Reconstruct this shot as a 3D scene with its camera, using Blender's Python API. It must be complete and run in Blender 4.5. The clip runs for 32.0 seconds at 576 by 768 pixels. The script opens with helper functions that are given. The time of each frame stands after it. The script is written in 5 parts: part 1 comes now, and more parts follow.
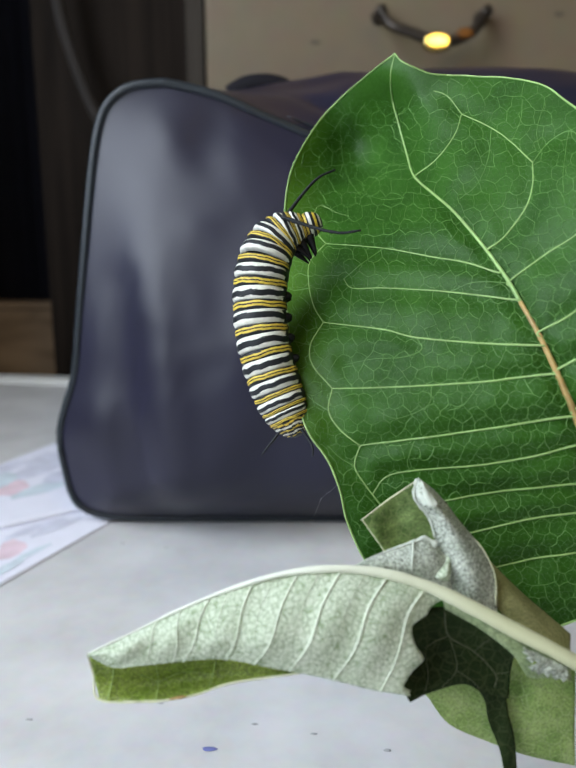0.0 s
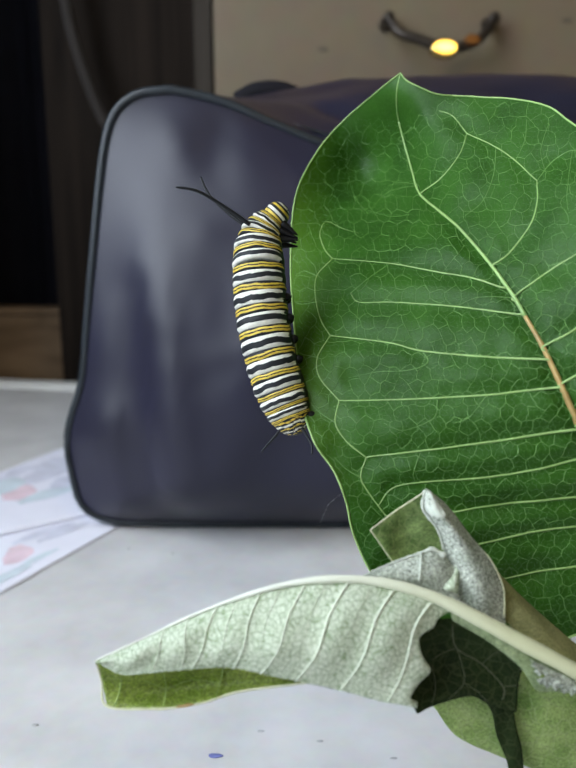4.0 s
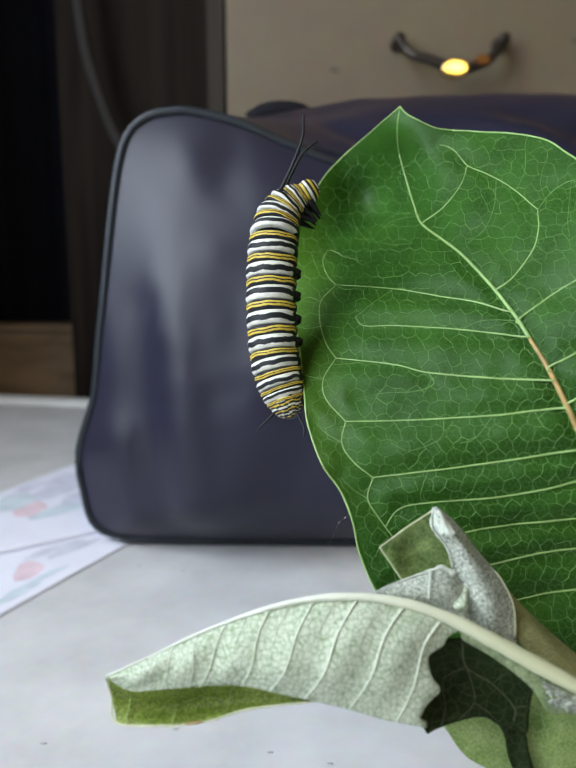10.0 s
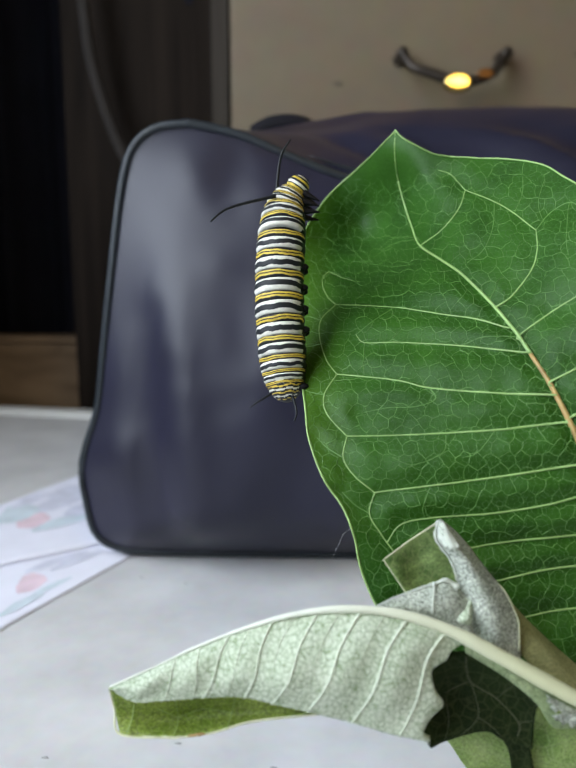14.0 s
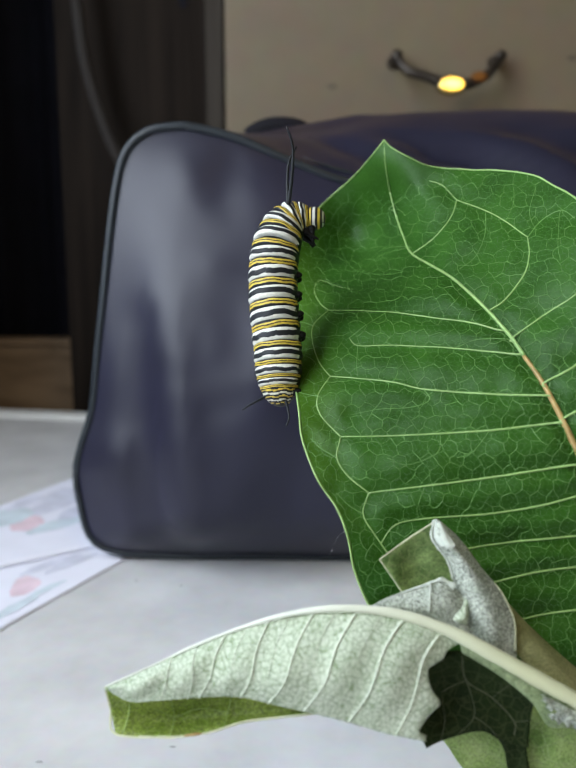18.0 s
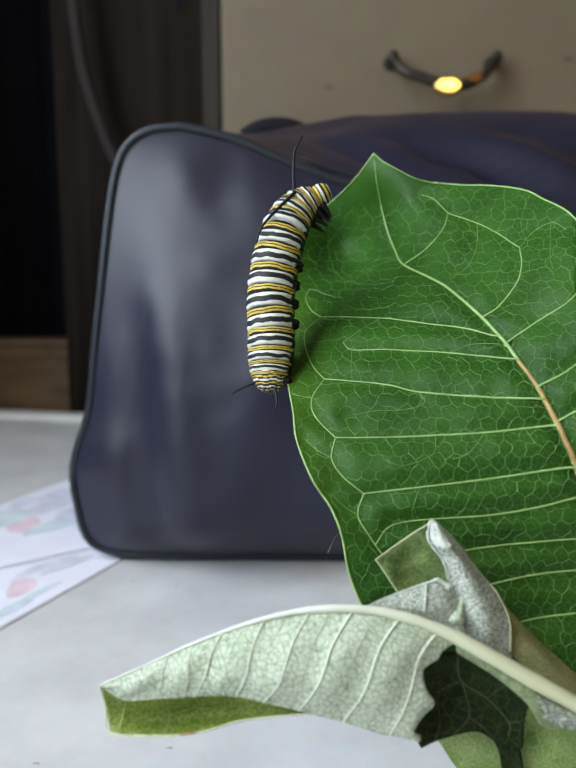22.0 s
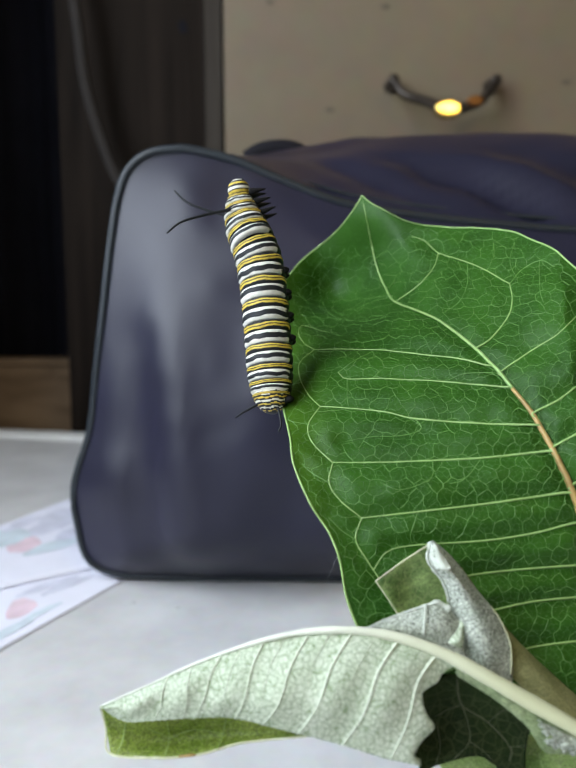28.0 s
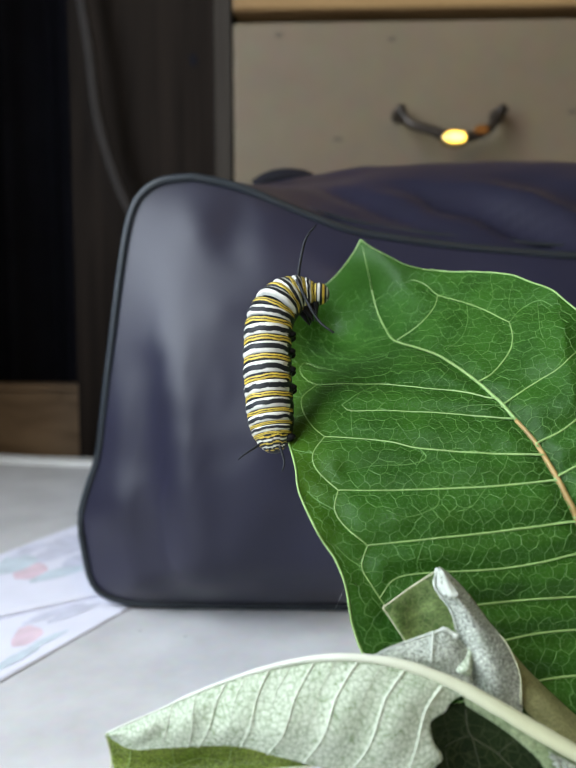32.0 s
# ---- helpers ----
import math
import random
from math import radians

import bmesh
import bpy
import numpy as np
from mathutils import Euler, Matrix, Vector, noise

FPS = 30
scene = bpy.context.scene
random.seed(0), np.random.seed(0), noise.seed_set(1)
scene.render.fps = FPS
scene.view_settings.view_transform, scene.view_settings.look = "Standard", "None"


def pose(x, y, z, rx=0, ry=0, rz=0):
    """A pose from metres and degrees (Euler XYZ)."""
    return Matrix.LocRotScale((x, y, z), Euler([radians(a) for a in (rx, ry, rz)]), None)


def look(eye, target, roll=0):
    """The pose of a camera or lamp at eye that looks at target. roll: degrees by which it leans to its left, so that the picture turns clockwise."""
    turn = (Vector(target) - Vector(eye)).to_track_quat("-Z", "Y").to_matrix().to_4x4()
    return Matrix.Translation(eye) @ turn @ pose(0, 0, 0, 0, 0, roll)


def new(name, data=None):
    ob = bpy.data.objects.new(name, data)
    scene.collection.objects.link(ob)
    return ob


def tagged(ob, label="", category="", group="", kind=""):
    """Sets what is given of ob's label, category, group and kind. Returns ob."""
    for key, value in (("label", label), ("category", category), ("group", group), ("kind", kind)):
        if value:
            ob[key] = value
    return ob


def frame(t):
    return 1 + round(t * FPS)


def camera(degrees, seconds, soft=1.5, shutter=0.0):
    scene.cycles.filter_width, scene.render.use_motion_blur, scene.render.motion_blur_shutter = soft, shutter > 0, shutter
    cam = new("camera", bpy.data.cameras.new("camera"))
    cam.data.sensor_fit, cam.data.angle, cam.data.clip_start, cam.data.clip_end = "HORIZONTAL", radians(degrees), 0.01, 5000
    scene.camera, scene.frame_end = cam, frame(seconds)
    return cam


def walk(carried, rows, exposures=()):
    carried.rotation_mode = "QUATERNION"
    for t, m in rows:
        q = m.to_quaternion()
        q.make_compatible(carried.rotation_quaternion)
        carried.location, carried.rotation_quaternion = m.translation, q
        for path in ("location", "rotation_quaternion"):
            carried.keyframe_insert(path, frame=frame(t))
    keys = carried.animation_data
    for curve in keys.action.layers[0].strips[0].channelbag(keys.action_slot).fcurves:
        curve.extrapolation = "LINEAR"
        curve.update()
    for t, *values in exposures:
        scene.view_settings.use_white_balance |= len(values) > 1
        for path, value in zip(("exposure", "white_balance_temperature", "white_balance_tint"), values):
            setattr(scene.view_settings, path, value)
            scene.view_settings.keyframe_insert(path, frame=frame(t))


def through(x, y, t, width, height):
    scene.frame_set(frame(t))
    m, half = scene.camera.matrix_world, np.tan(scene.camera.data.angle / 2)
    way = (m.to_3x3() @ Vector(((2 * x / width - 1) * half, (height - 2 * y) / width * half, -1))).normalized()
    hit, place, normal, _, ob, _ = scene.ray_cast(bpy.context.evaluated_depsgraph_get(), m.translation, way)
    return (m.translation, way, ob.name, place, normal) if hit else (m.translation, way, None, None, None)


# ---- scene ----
# ---- the camera and its way: held by hand, almost in one spot, tilting slowly up ----
EYE_HEIGHT = 0.124
cam = camera(44.99, 32.0, soft=1.9)
cam.data.dof.use_dof = True
cam.data.dof.focus_distance = 0.146
cam.data.dof.aperture_fstop = 23.0


def gaze(t, yaw, pitch):
    return (t, pose(0, 0, EYE_HEIGHT, 90 - pitch, 0, -yaw))


walk(cam, [gaze(*r) for r in (
    (0, 0.000, 12.000),
    (0.5, -0.101, 11.948),
    (1, -0.208, 11.835),
    (1.5, -0.289, 11.780),
    (2, -0.406, 11.644),
    (2.5, -0.419, 11.591),
    (3, -0.466, 11.570),
    (3.5, -0.522, 11.543),
    (5.5, -0.715, 11.461),
    (6, -0.731, 11.409),
    (6.5, -0.741, 11.431),
    (7, -0.821, 11.375),
    (7.5, -0.894, 11.289),
    (8, -0.971, 11.110),
    (8.5, -1.095, 10.843),
    (9, -1.210, 10.588),
    (9.5, -1.362, 10.239),
    (10, -1.490, 10.121),
    (10.5, -1.502, 9.905),
    (11, -1.571, 9.685),
    (11.5, -1.621, 9.412),
    (12, -1.682, 9.313),
    (12.5, -1.701, 9.206),
    (13, -1.704, 9.186),
    (13.5, -1.731, 9.247),
    (14, -1.795, 9.159),
    (14.5, -1.820, 9.048),
    (16.5, -1.548, 9.030),
    (17, -1.450, 9.015),
    (17.5, -1.320, 8.948),
    (18, -1.350, 8.976),
    (18.5, -1.368, 9.071),
    (19, -1.364, 9.136),
    (19.5, -1.383, 9.178),
    (20, -1.332, 9.114),
    (20.5, -1.290, 9.095),
    (21, -1.298, 8.967),
    (21.5, -1.255, 8.883),
    (22, -1.084, 8.934),
    (22.5, -1.058, 8.775),
    (23, -0.954, 8.596),
    (23.5, -0.875, 8.334),
    (24, -0.813, 8.229),
    (24.5, -0.794, 8.164),
    (25, -0.796, 8.154),
    (25.5, -0.807, 8.154),
    (27.5, -1.142, 7.595),
    (28, -1.227, 7.324),
    (28.5, -1.342, 6.999),
    (29, -1.431, 6.844),
    (29.5, -1.574, 6.511),
    (30, -1.715, 6.183),
    (30.5, -1.798, 5.972),
    (31, -1.921, 5.614),
    (31.5, -1.906, 5.414),
    (32, -1.908, 5.181),
)], exposures=[(0, 0.04), (25, 0.07), (28, 0.17), (32, 0.22)])

# the plane in which the plant stands, square to the gaze at nine seconds
FOCUS = 0.132
PLANT = pose(0, 0, EYE_HEIGHT, 79.4115, 0, 1.2096) @ Matrix.Translation((0, 0, -FOCUS))

# ---- light: a window beside the table, a dim room, one warm lamp ----
world = bpy.data.worlds.new("world")
scene.world = world
world.use_nodes = True
wn = world.node_tree.nodes
sky = wn.new("ShaderNodeTexSky")
sky.sky_type = "NISHITA"
sky.sun_disc = False
sky.sun_elevation, sky.sun_rotation = radians(40), radians(120)
world.node_tree.links.new(sky.outputs[0], wn["Background"].inputs[0])
wn["Background"].inputs[1].default_value = 0.1


def lamp(name, kind, at, energy, colour, size=0.1, size_y=None, aim=None):
    data = bpy.data.lights.new(name, kind)
    data.energy, data.color = energy, colour
    if kind == "AREA":
        data.shape, data.size, data.size_y = "RECTANGLE", size, size_y or size
    else:
        data.shadow_soft_size = size
    ob = new(name, data)
    ob.matrix_basis = look(at, aim) if aim else pose(*at)
    return ob


lamp("window_daylight", "AREA", (-0.44, -0.18, 0.63), 17.0, (0.84, 0.92, 1.0), 0.84, 0.9, (1.0, -0.18, 0.63))
lamp("room_bulb", "POINT", (0.5, -0.85, 1.15), 8.0, (1.0, 0.74, 0.26), 0.13)


# ---- materials ----
def material(name, rough=0.5, metal=0.0):
    m = bpy.data.materials.new(name)
    m.use_nodes = True
    b = m.node_tree.nodes["Principled BSDF"]
    b.inputs["Roughness"].default_value, b.inputs["Metallic"].default_value = rough, metal
    return m, m.node_tree.nodes, m.node_tree.links, b


def node(nodes, kind, **values):
    n = nodes.new(kind)
    for k, v in values.items():
        n.inputs[k.replace("_", " ")].default_value = v
    return n


def ramp(nodes, stops):
    r = nodes.new("ShaderNodeValToRGB")
    e = r.color_ramp.elements
    while len(e) < len(stops):
        e.new(0.5)
    for el, (p, c) in zip(e, stops):
        el.position, el.color = p, (*c, 1)
    return r


def mix(nodes, links, fac, a, b, mode="MIX"):
    n = nodes.new("ShaderNodeMix")
    n.data_type, n.blend_type = "RGBA", mode
    for sock, v in ((n.inputs[0], fac), (n.inputs[6], a), (n.inputs[7], b)):
        if isinstance(v, (int, float)):
            sock.default_value = v
        elif isinstance(v, tuple):
            sock.default_value = (*v, 1)
        else:
            links.new(v, sock)
    return n.outputs[2]


def plain(name, colour, rough=0.5, metal=0.0, scale=400.0, vary=0.15, bump=0.1, fine=6.0, depth=0.0004, shine=0.5):
    """A surface of one paint with stains at one scale and grain at a finer one."""
    m, nodes, links, b = material(name, rough, metal)
    co = nodes.new("ShaderNodeTexCoord")
    big, small = node(nodes, "ShaderNodeTexNoise", Scale=scale, Detail=4.0), node(nodes, "ShaderNodeTexNoise", Scale=scale * fine, Detail=3.0)
    links.new(co.outputs["Object"], big.inputs["Vector"])
    links.new(co.outputs["Object"], small.inputs["Vector"])
    r = ramp(nodes, [(0.3, tuple(c * (1 - vary) for c in colour)), (0.7, tuple(min(1, c * (1 + vary)) for c in colour))])
    links.new(big.outputs[0], r.inputs[0])
    links.new(mix(nodes, links, 0.12, r.outputs[0], small.outputs[1], "OVERLAY"), b.inputs["Base Color"])
    b.inputs["Specular IOR Level"].default_value = shine
    bp = node(nodes, "ShaderNodeBump", Strength=bump, Distance=depth)
    links.new(small.outputs[0], bp.inputs["Height"])
    links.new(bp.outputs[0], b.inputs["Normal"])
    return m


def leaf_green(name, deep, light, vein, rough, cell=420.0, through=0.25, vein_amount=0.55, fuzz=0.1, relief=0.3, margin=None, blotch=90.0, broken=0.0, line=0.08):
    """Leaf skin: a net of fine veins in two sizes, blotches, quilting, some light coming through."""
    m, nodes, links, b = material(name, rough)
    co = nodes.new("ShaderNodeTexCoord")
    warp = node(nodes, "ShaderNodeTexNoise", Scale=cell * 0.6, Detail=2.0)
    links.new(co.outputs["Object"], warp.inputs["Vector"])
    wv = mix(nodes, links, 0.0008, co.outputs["Object"], warp.outputs[1], "ADD")
    heights = []
    masks = []
    for k, (s, lo, hi) in enumerate(((cell, 0.0, line), (cell * 1.9, 0.0, line + 0.03))):
        v = nodes.new("ShaderNodeTexVoronoi")
        v.feature = "DISTANCE_TO_EDGE"
        v.inputs["Scale"].default_value = s
        links.new(wv, v.inputs["Vector"])
        r = ramp(nodes, [(lo, (1, 1, 1)), (hi, (0, 0, 0))])
        links.new(v.outputs["Distance"], r.inputs[0])
        masks.append(r.outputs[0])
        heights.append(v.outputs["Distance"])
    if broken:
        patch = node(nodes, "ShaderNodeTexNoise", Scale=cell * 0.55, Detail=2.0)
        links.new(co.outputs["Object"], patch.inputs["Vector"])
        holes = ramp(nodes, [(0.40, (1 - broken,) * 3), (0.58, (1, 1, 1))])
        links.new(patch.outputs[0], holes.inputs[0])
        masks = [mix(nodes, links, 1.0, mask, holes.outputs[0], "MULTIPLY") for mask in masks]
    blot = node(nodes, "ShaderNodeTexNoise", Scale=blotch, Detail=5.0)
    links.new(co.outputs["Object"], blot.inputs["Vector"])
    base = ramp(nodes, [(0.32, deep), (0.68, light)])
    links.new(blot.outputs[0], base.inputs[0])
    c1 = base.outputs[0]
    # Base colour turns yellower towards the margin: light coming through, put into the colour.
    if margin:
        sep = nodes.new("ShaderNodeSeparateXYZ")
        links.new(wv, sep.inputs[0])
        fade = node(nodes, "ShaderNodeMapRange", From_Min=margin[0], From_Max=margin[1], To_Min=0.75, To_Max=0.0)
        links.new(sep.outputs[0], fade.inputs["Value"])
        c1 = mix(nodes, links, fade.outputs[0], c1, margin[2])
    f2 = nodes.new("ShaderNodeMath")
    f2.operation, f2.inputs[1].default_value = "MULTIPLY", vein_amount * 0.4
    links.new(masks[1], f2.inputs[0])
    c2 = mix(nodes, links, f2.outputs[0], c1, vein)
    f1 = nodes.new("ShaderNodeMath")
    f1.operation, f1.inputs[1].default_value = "MULTIPLY", vein_amount
    links.new(masks[0], f1.inputs[0])
    c3 = mix(nodes, links, f1.outputs[0], c2, vein)
    down = node(nodes, "ShaderNodeTexNoise", Scale=2600.0, Detail=3.0)
    links.new(co.outputs["Object"], down.inputs["Vector"])
    grey = ramp(nodes, [(0.3, (0.15, 0.15, 0.15)), (0.7, (0.85, 0.85, 0.85))])
    links.new(down.outputs[0], grey.inputs[0])
    c3 = mix(nodes, links, fuzz, c3, grey.outputs[0], "OVERLAY")
    links.new(c3, b.inputs["Base Color"])
    h = nodes.new("ShaderNodeMath")
    h.operation = "MULTIPLY_ADD"
    h.inputs[1].default_value = 0.5
    links.new(heights[1], h.inputs[0])
    links.new(heights[0], h.inputs[2])
    bp = node(nodes, "ShaderNodeBump", Strength=relief, Distance=0.0005)
    links.new(h.outputs[0], bp.inputs["Height"])
    links.new(bp.outputs[0], b.inputs["Normal"])
    tr = nodes.new("ShaderNodeBsdfTranslucent")
    links.new(c3, tr.inputs[0])
    ms = nodes.new("ShaderNodeMixShader")
    ms.inputs[0].default_value = through
    links.new(b.outputs[0], ms.inputs[1])
    links.new(tr.outputs[0], ms.inputs[2])
    links.new(ms.outputs[0], nodes["Material Output"].inputs[0])
    return m


def wood(name, dark, light, scale=6.0, rough=0.5, stretch=(14.0, 14.0, 0.7), shine=0.2):
    m, nodes, links, b = material(name, rough)
    b.inputs["Specular IOR Level"].default_value = shine
    co = nodes.new("ShaderNodeTexCoord")
    mp = nodes.new("ShaderNodeMapping")
    mp.inputs["Scale"].default_value = stretch
    links.new(co.outputs["Object"], mp.inputs[0])
    n = node(nodes, "ShaderNodeTexNoise", Scale=scale, Detail=8.0, Distortion=0.8)
    links.new(mp.outputs[0], n.inputs["Vector"])
    r = ramp(nodes, [(0.35, dark), (0.65, light)])
    links.new(n.outputs[0], r.inputs[0])
    links.new(r.outputs[0], b.inputs["Base Color"])
    bp = node(nodes, "ShaderNodeBump", Strength=0.2, Distance=0.0008)
    links.new(n.outputs[0], bp.inputs["Height"])
    links.new(bp.outputs[0], b.inputs["Normal"])
    return m


LEAF_TOP = leaf_green("leaf_upper_skin", (0.020, 0.084, 0.005), (0.037, 0.134, 0.010), (0.10, 0.23, 0.05), 0.47, 900.0, 0.40, 0.20, 0.12, 0.16, (-0.06042, -0.04787, (0.085, 0.19, 0.006)))
for socket, v in (("Specular IOR Level", 0.28), ("Sheen Weight", 0.05), ("Sheen Roughness", 0.35)):
    LEAF_TOP.node_tree.nodes["Principled BSDF"].inputs[socket].default_value = v
LEAF_UNDER = leaf_green("leaf_downy_underside", (0.56, 0.64, 0.50), (0.66, 0.72, 0.60), (0.14, 0.23, 0.08), 0.9, 900.0, 0.15, 0.85, 0.35, 0.4, broken=0.25, line=0.09)
LEAF_MOTTLED = leaf_green("leaf_olive_mottled", (0.070, 0.135, 0.028), (0.28, 0.39, 0.13), (0.30, 0.36, 0.14), 0.6, 420.0, 0.3, 0.35, 0.5, blotch=260.0)
LEAF_GREY = leaf_green("leaf_downy_grey", (0.29, 0.32, 0.27), (0.54, 0.57, 0.51), (0.20, 0.25, 0.16), 0.9, 1700.0, 0.1, 0.6, 1.0, 0.5, blotch=240.0)
LEAF_OLIVE = leaf_green("leaf_olive_skin", (0.13, 0.20, 0.028), (0.29, 0.37, 0.085), (0.36, 0.42, 0.16), 0.6, 420.0, 0.42, 0.35, 0.5)
LEAF_LIGHT = leaf_green("leaf_light_green", (0.17, 0.30, 0.06), (0.42, 0.54, 0.20), (0.46, 0.54, 0.27), 0.6, 420.0, 0.4, 0.35, 0.4, blotch=170.0)
LEAF_YELLOW = leaf_green("leaf_yellow_green", (0.18, 0.28, 0.03), (0.42, 0.50, 0.11), (0.42, 0.46, 0.2), 0.55, 600.0, 0.4, 0.35, 0.7)
LEAF_SAGE = leaf_green("leaf_sage_downy", (0.19, 0.26, 0.12), (0.31, 0.37, 0.21), (0.10, 0.15, 0.07), 0.85, 500.0, 0.15, 0.6, 0.4)
# Inner leaf skin in the curl's deep shade, the shade put into its colour.
LEAF_SHADED = leaf_green("leaf_shaded_dark", (0.005, 0.011, 0.003), (0.014, 0.027, 0.006), (0.07, 0.08, 0.035), 0.7, 520.0, 0.0, 0.3)
LEAF_SHADED.node_tree.nodes["Principled BSDF"].inputs["Specular IOR Level"].default_value = 0.1
LEAF_TAN = leaf_green("leaf_tan_back", (0.19, 0.20, 0.075), (0.34, 0.33, 0.15), (0.30, 0.31, 0.15), 0.7, 500.0, 0.25, 0.3, 0.4, blotch=160.0)
VEIN = plain("vein_pale_green", (0.25, 0.40, 0.13), 0.45, scale=300.0, vary=0.15)
VEIN_MID = plain("vein_mid_green", (0.105, 0.240, 0.050), 0.45, scale=300.0, vary=0.2)
VEIN_PALE = plain("vein_downy_white", (0.62, 0.68, 0.56), 0.8, scale=500.0, vary=0.1)
VEIN_FINE = plain("vein_fine_green", (0.047, 0.150, 0.019), 0.45, scale=300.0, vary=0.2)
DOWN_WHITE = plain("down_white", (0.50, 0.54, 0.47), 0.95, scale=700.0, vary=0.12, bump=0.6, depth=0.0003)
# Veins of the shaded inner leaf, darkened in their colour like its skin.
SHADED_VEIN = plain("vein_shaded", (0.042, 0.048, 0.02), 0.7, scale=500.0, vary=0.2)
VEIN_OLIVE = plain("vein_olive", (0.26, 0.36, 0.10), 0.6, scale=500.0, vary=0.2)
RIB_TAN = plain("midrib_tan", (0.36, 0.24, 0.085), 0.5, scale=250.0, vary=0.25)
RIB_PALE = plain("midrib_cream", (0.59, 0.61, 0.40), 0.6, scale=250.0, vary=0.12)
# Midrib skin, downy and cream; its white end is glare put into the colour.
RIB_GLARE = plain("midrib_glare_to_cream", (0.6, 0.6, 0.5), 0.85, scale=500.0, bump=0.4, depth=0.0003)
fade_nodes, fade_links = RIB_GLARE.node_tree.nodes, RIB_GLARE.node_tree.links
fade_at, fade_x = fade_nodes.new("ShaderNodeTexCoord"), fade_nodes.new("ShaderNodeSeparateXYZ")
fade_map = node(fade_nodes, "ShaderNodeMapRange", From_Min=-0.04854, From_Max=-0.01056)
fade_links.new(fade_at.outputs["Object"], fade_x.inputs[0])
fade_links.new(fade_x.outputs[0], fade_map.inputs["Value"])
fade_links.new(mix(fade_nodes, fade_links, fade_map.outputs[0], (0.70, 0.73, 0.66), (0.57, 0.59, 0.38)), fade_nodes["Principled BSDF"].inputs["Base Color"])
STEM = plain("stem_green", (0.25, 0.33, 0.14), 0.6, scale=120.0)
SKIN_WHITE = plain("skin_white", (0.63, 0.63, 0.57), 0.5, scale=900.0, vary=0.14, bump=0.35)
SKIN_BLACK = plain("skin_black", (0.010, 0.012, 0.015), 0.5, scale=900.0, vary=0.2, shine=0.25)
LEG_BLACK = plain("leg_black", (0.004, 0.004, 0.005), 0.55, scale=900.0, shine=0.2)
SKIN_YELLOW = plain("skin_yellow", (0.56, 0.41, 0.045), 0.5, scale=900.0, vary=0.2, bump=0.35)
SATIN = plain("satin_charcoal", (0.0150, 0.0148, 0.0315), 0.37, scale=25.0, shine=0.42, vary=0.15, bump=0.15, fine=60.0, depth=0.0002)
PIPING = plain("piping_charcoal", (0.011, 0.016, 0.022), 0.42, scale=60.0, shine=0.45)
TABLE_WHITE = plain("laminate_white", (0.63, 0.625, 0.63), 0.45, scale=38.0, vary=0.10, bump=0.03)
TABLE_EDGE = plain("table_edge_white", (0.72, 0.72, 0.70), 0.4, scale=30.0, vary=0.05)
PAPER = plain("paper_white", (0.84, 0.84, 0.95), 0.7, scale=40.0, vary=0.04)
INK_RED = plain("print_red", (0.79, 0.62, 0.70), 0.7, scale=80.0)
INK_GREEN = plain("print_green", (0.63, 0.71, 0.78), 0.7, scale=80.0)
INK_GREY = plain("print_grey", (0.67, 0.68, 0.80), 0.7, scale=80.0)
SPECK_GREY = plain("speck_grey", (0.42, 0.42, 0.43), 0.7, scale=300.0)
INK_BLUE = plain("stain_blue", (0.16, 0.18, 0.42), 0.6, scale=300.0)
CREAM = plain("paint_cream", (0.158, 0.121, 0.078), 0.6, scale=9.0, vary=0.07, bump=0.1)
WALNUT = wood("walnut_dark", (0.009, 0.0065, 0.005), (0.018, 0.013, 0.010), 6.0, 0.7, (14.0, 14.0, 0.7), 0.06)
WALNUT_GREY = wood("walnut_grey_edge", (0.040, 0.034, 0.029), (0.060, 0.052, 0.044), 6.0, 0.7, (14.0, 14.0, 0.7), 0.06)
OAK = wood("wood_brown", (0.20, 0.13, 0.075), (0.34, 0.23, 0.14), 4.0, 0.45, (2.5, 6.0, 9.0))
WARM_WOOD = wood("wood_amber", (0.22, 0.13, 0.055), (0.32, 0.20, 0.09), 4.0, 0.4, (1.0, 10.0, 10.0))
BLACK = plain("black_matte", (0.010, 0.010, 0.014), 0.9, scale=12.0, vary=0.2, shine=0.05)
BLACK_SOFT = plain("black_cloth_grey", (0.012, 0.011, 0.014), 0.8, scale=12.0, vary=0.2, shine=0.1)
CABLE = plain("cable_brown_grey", (0.020, 0.016, 0.014), 0.9, scale=60.0)
BRONZE = plain("bronze_dark", (0.055, 0.045, 0.038), 0.35, 0.7, scale=200.0)
BRASS = plain("brass_polished", (0.88, 0.68, 0.26), 0.14, 1.0, scale=300.0, vary=0.1, bump=0.03)
COPPER_GLINT = plain("copper_glint", (0.20, 0.10, 0.045), 0.42, 1.0, scale=300.0, vary=0.1, bump=0.03)
CHIP = plain("paint_chip_brown", (0.10, 0.08, 0.055), 0.7, scale=300.0)
WALL = plain("wall_paint", (0.30, 0.29, 0.27), 0.8, scale=8.0, vary=0.05)
FLOOR = wood("floor_boards", (0.10, 0.065, 0.04), (0.20, 0.13, 0.08), 2.0, 0.5, (1.0, 12.0, 1.0))
SILK = plain("silk_white", (0.75, 0.75, 0.78), 0.4, scale=500.0)


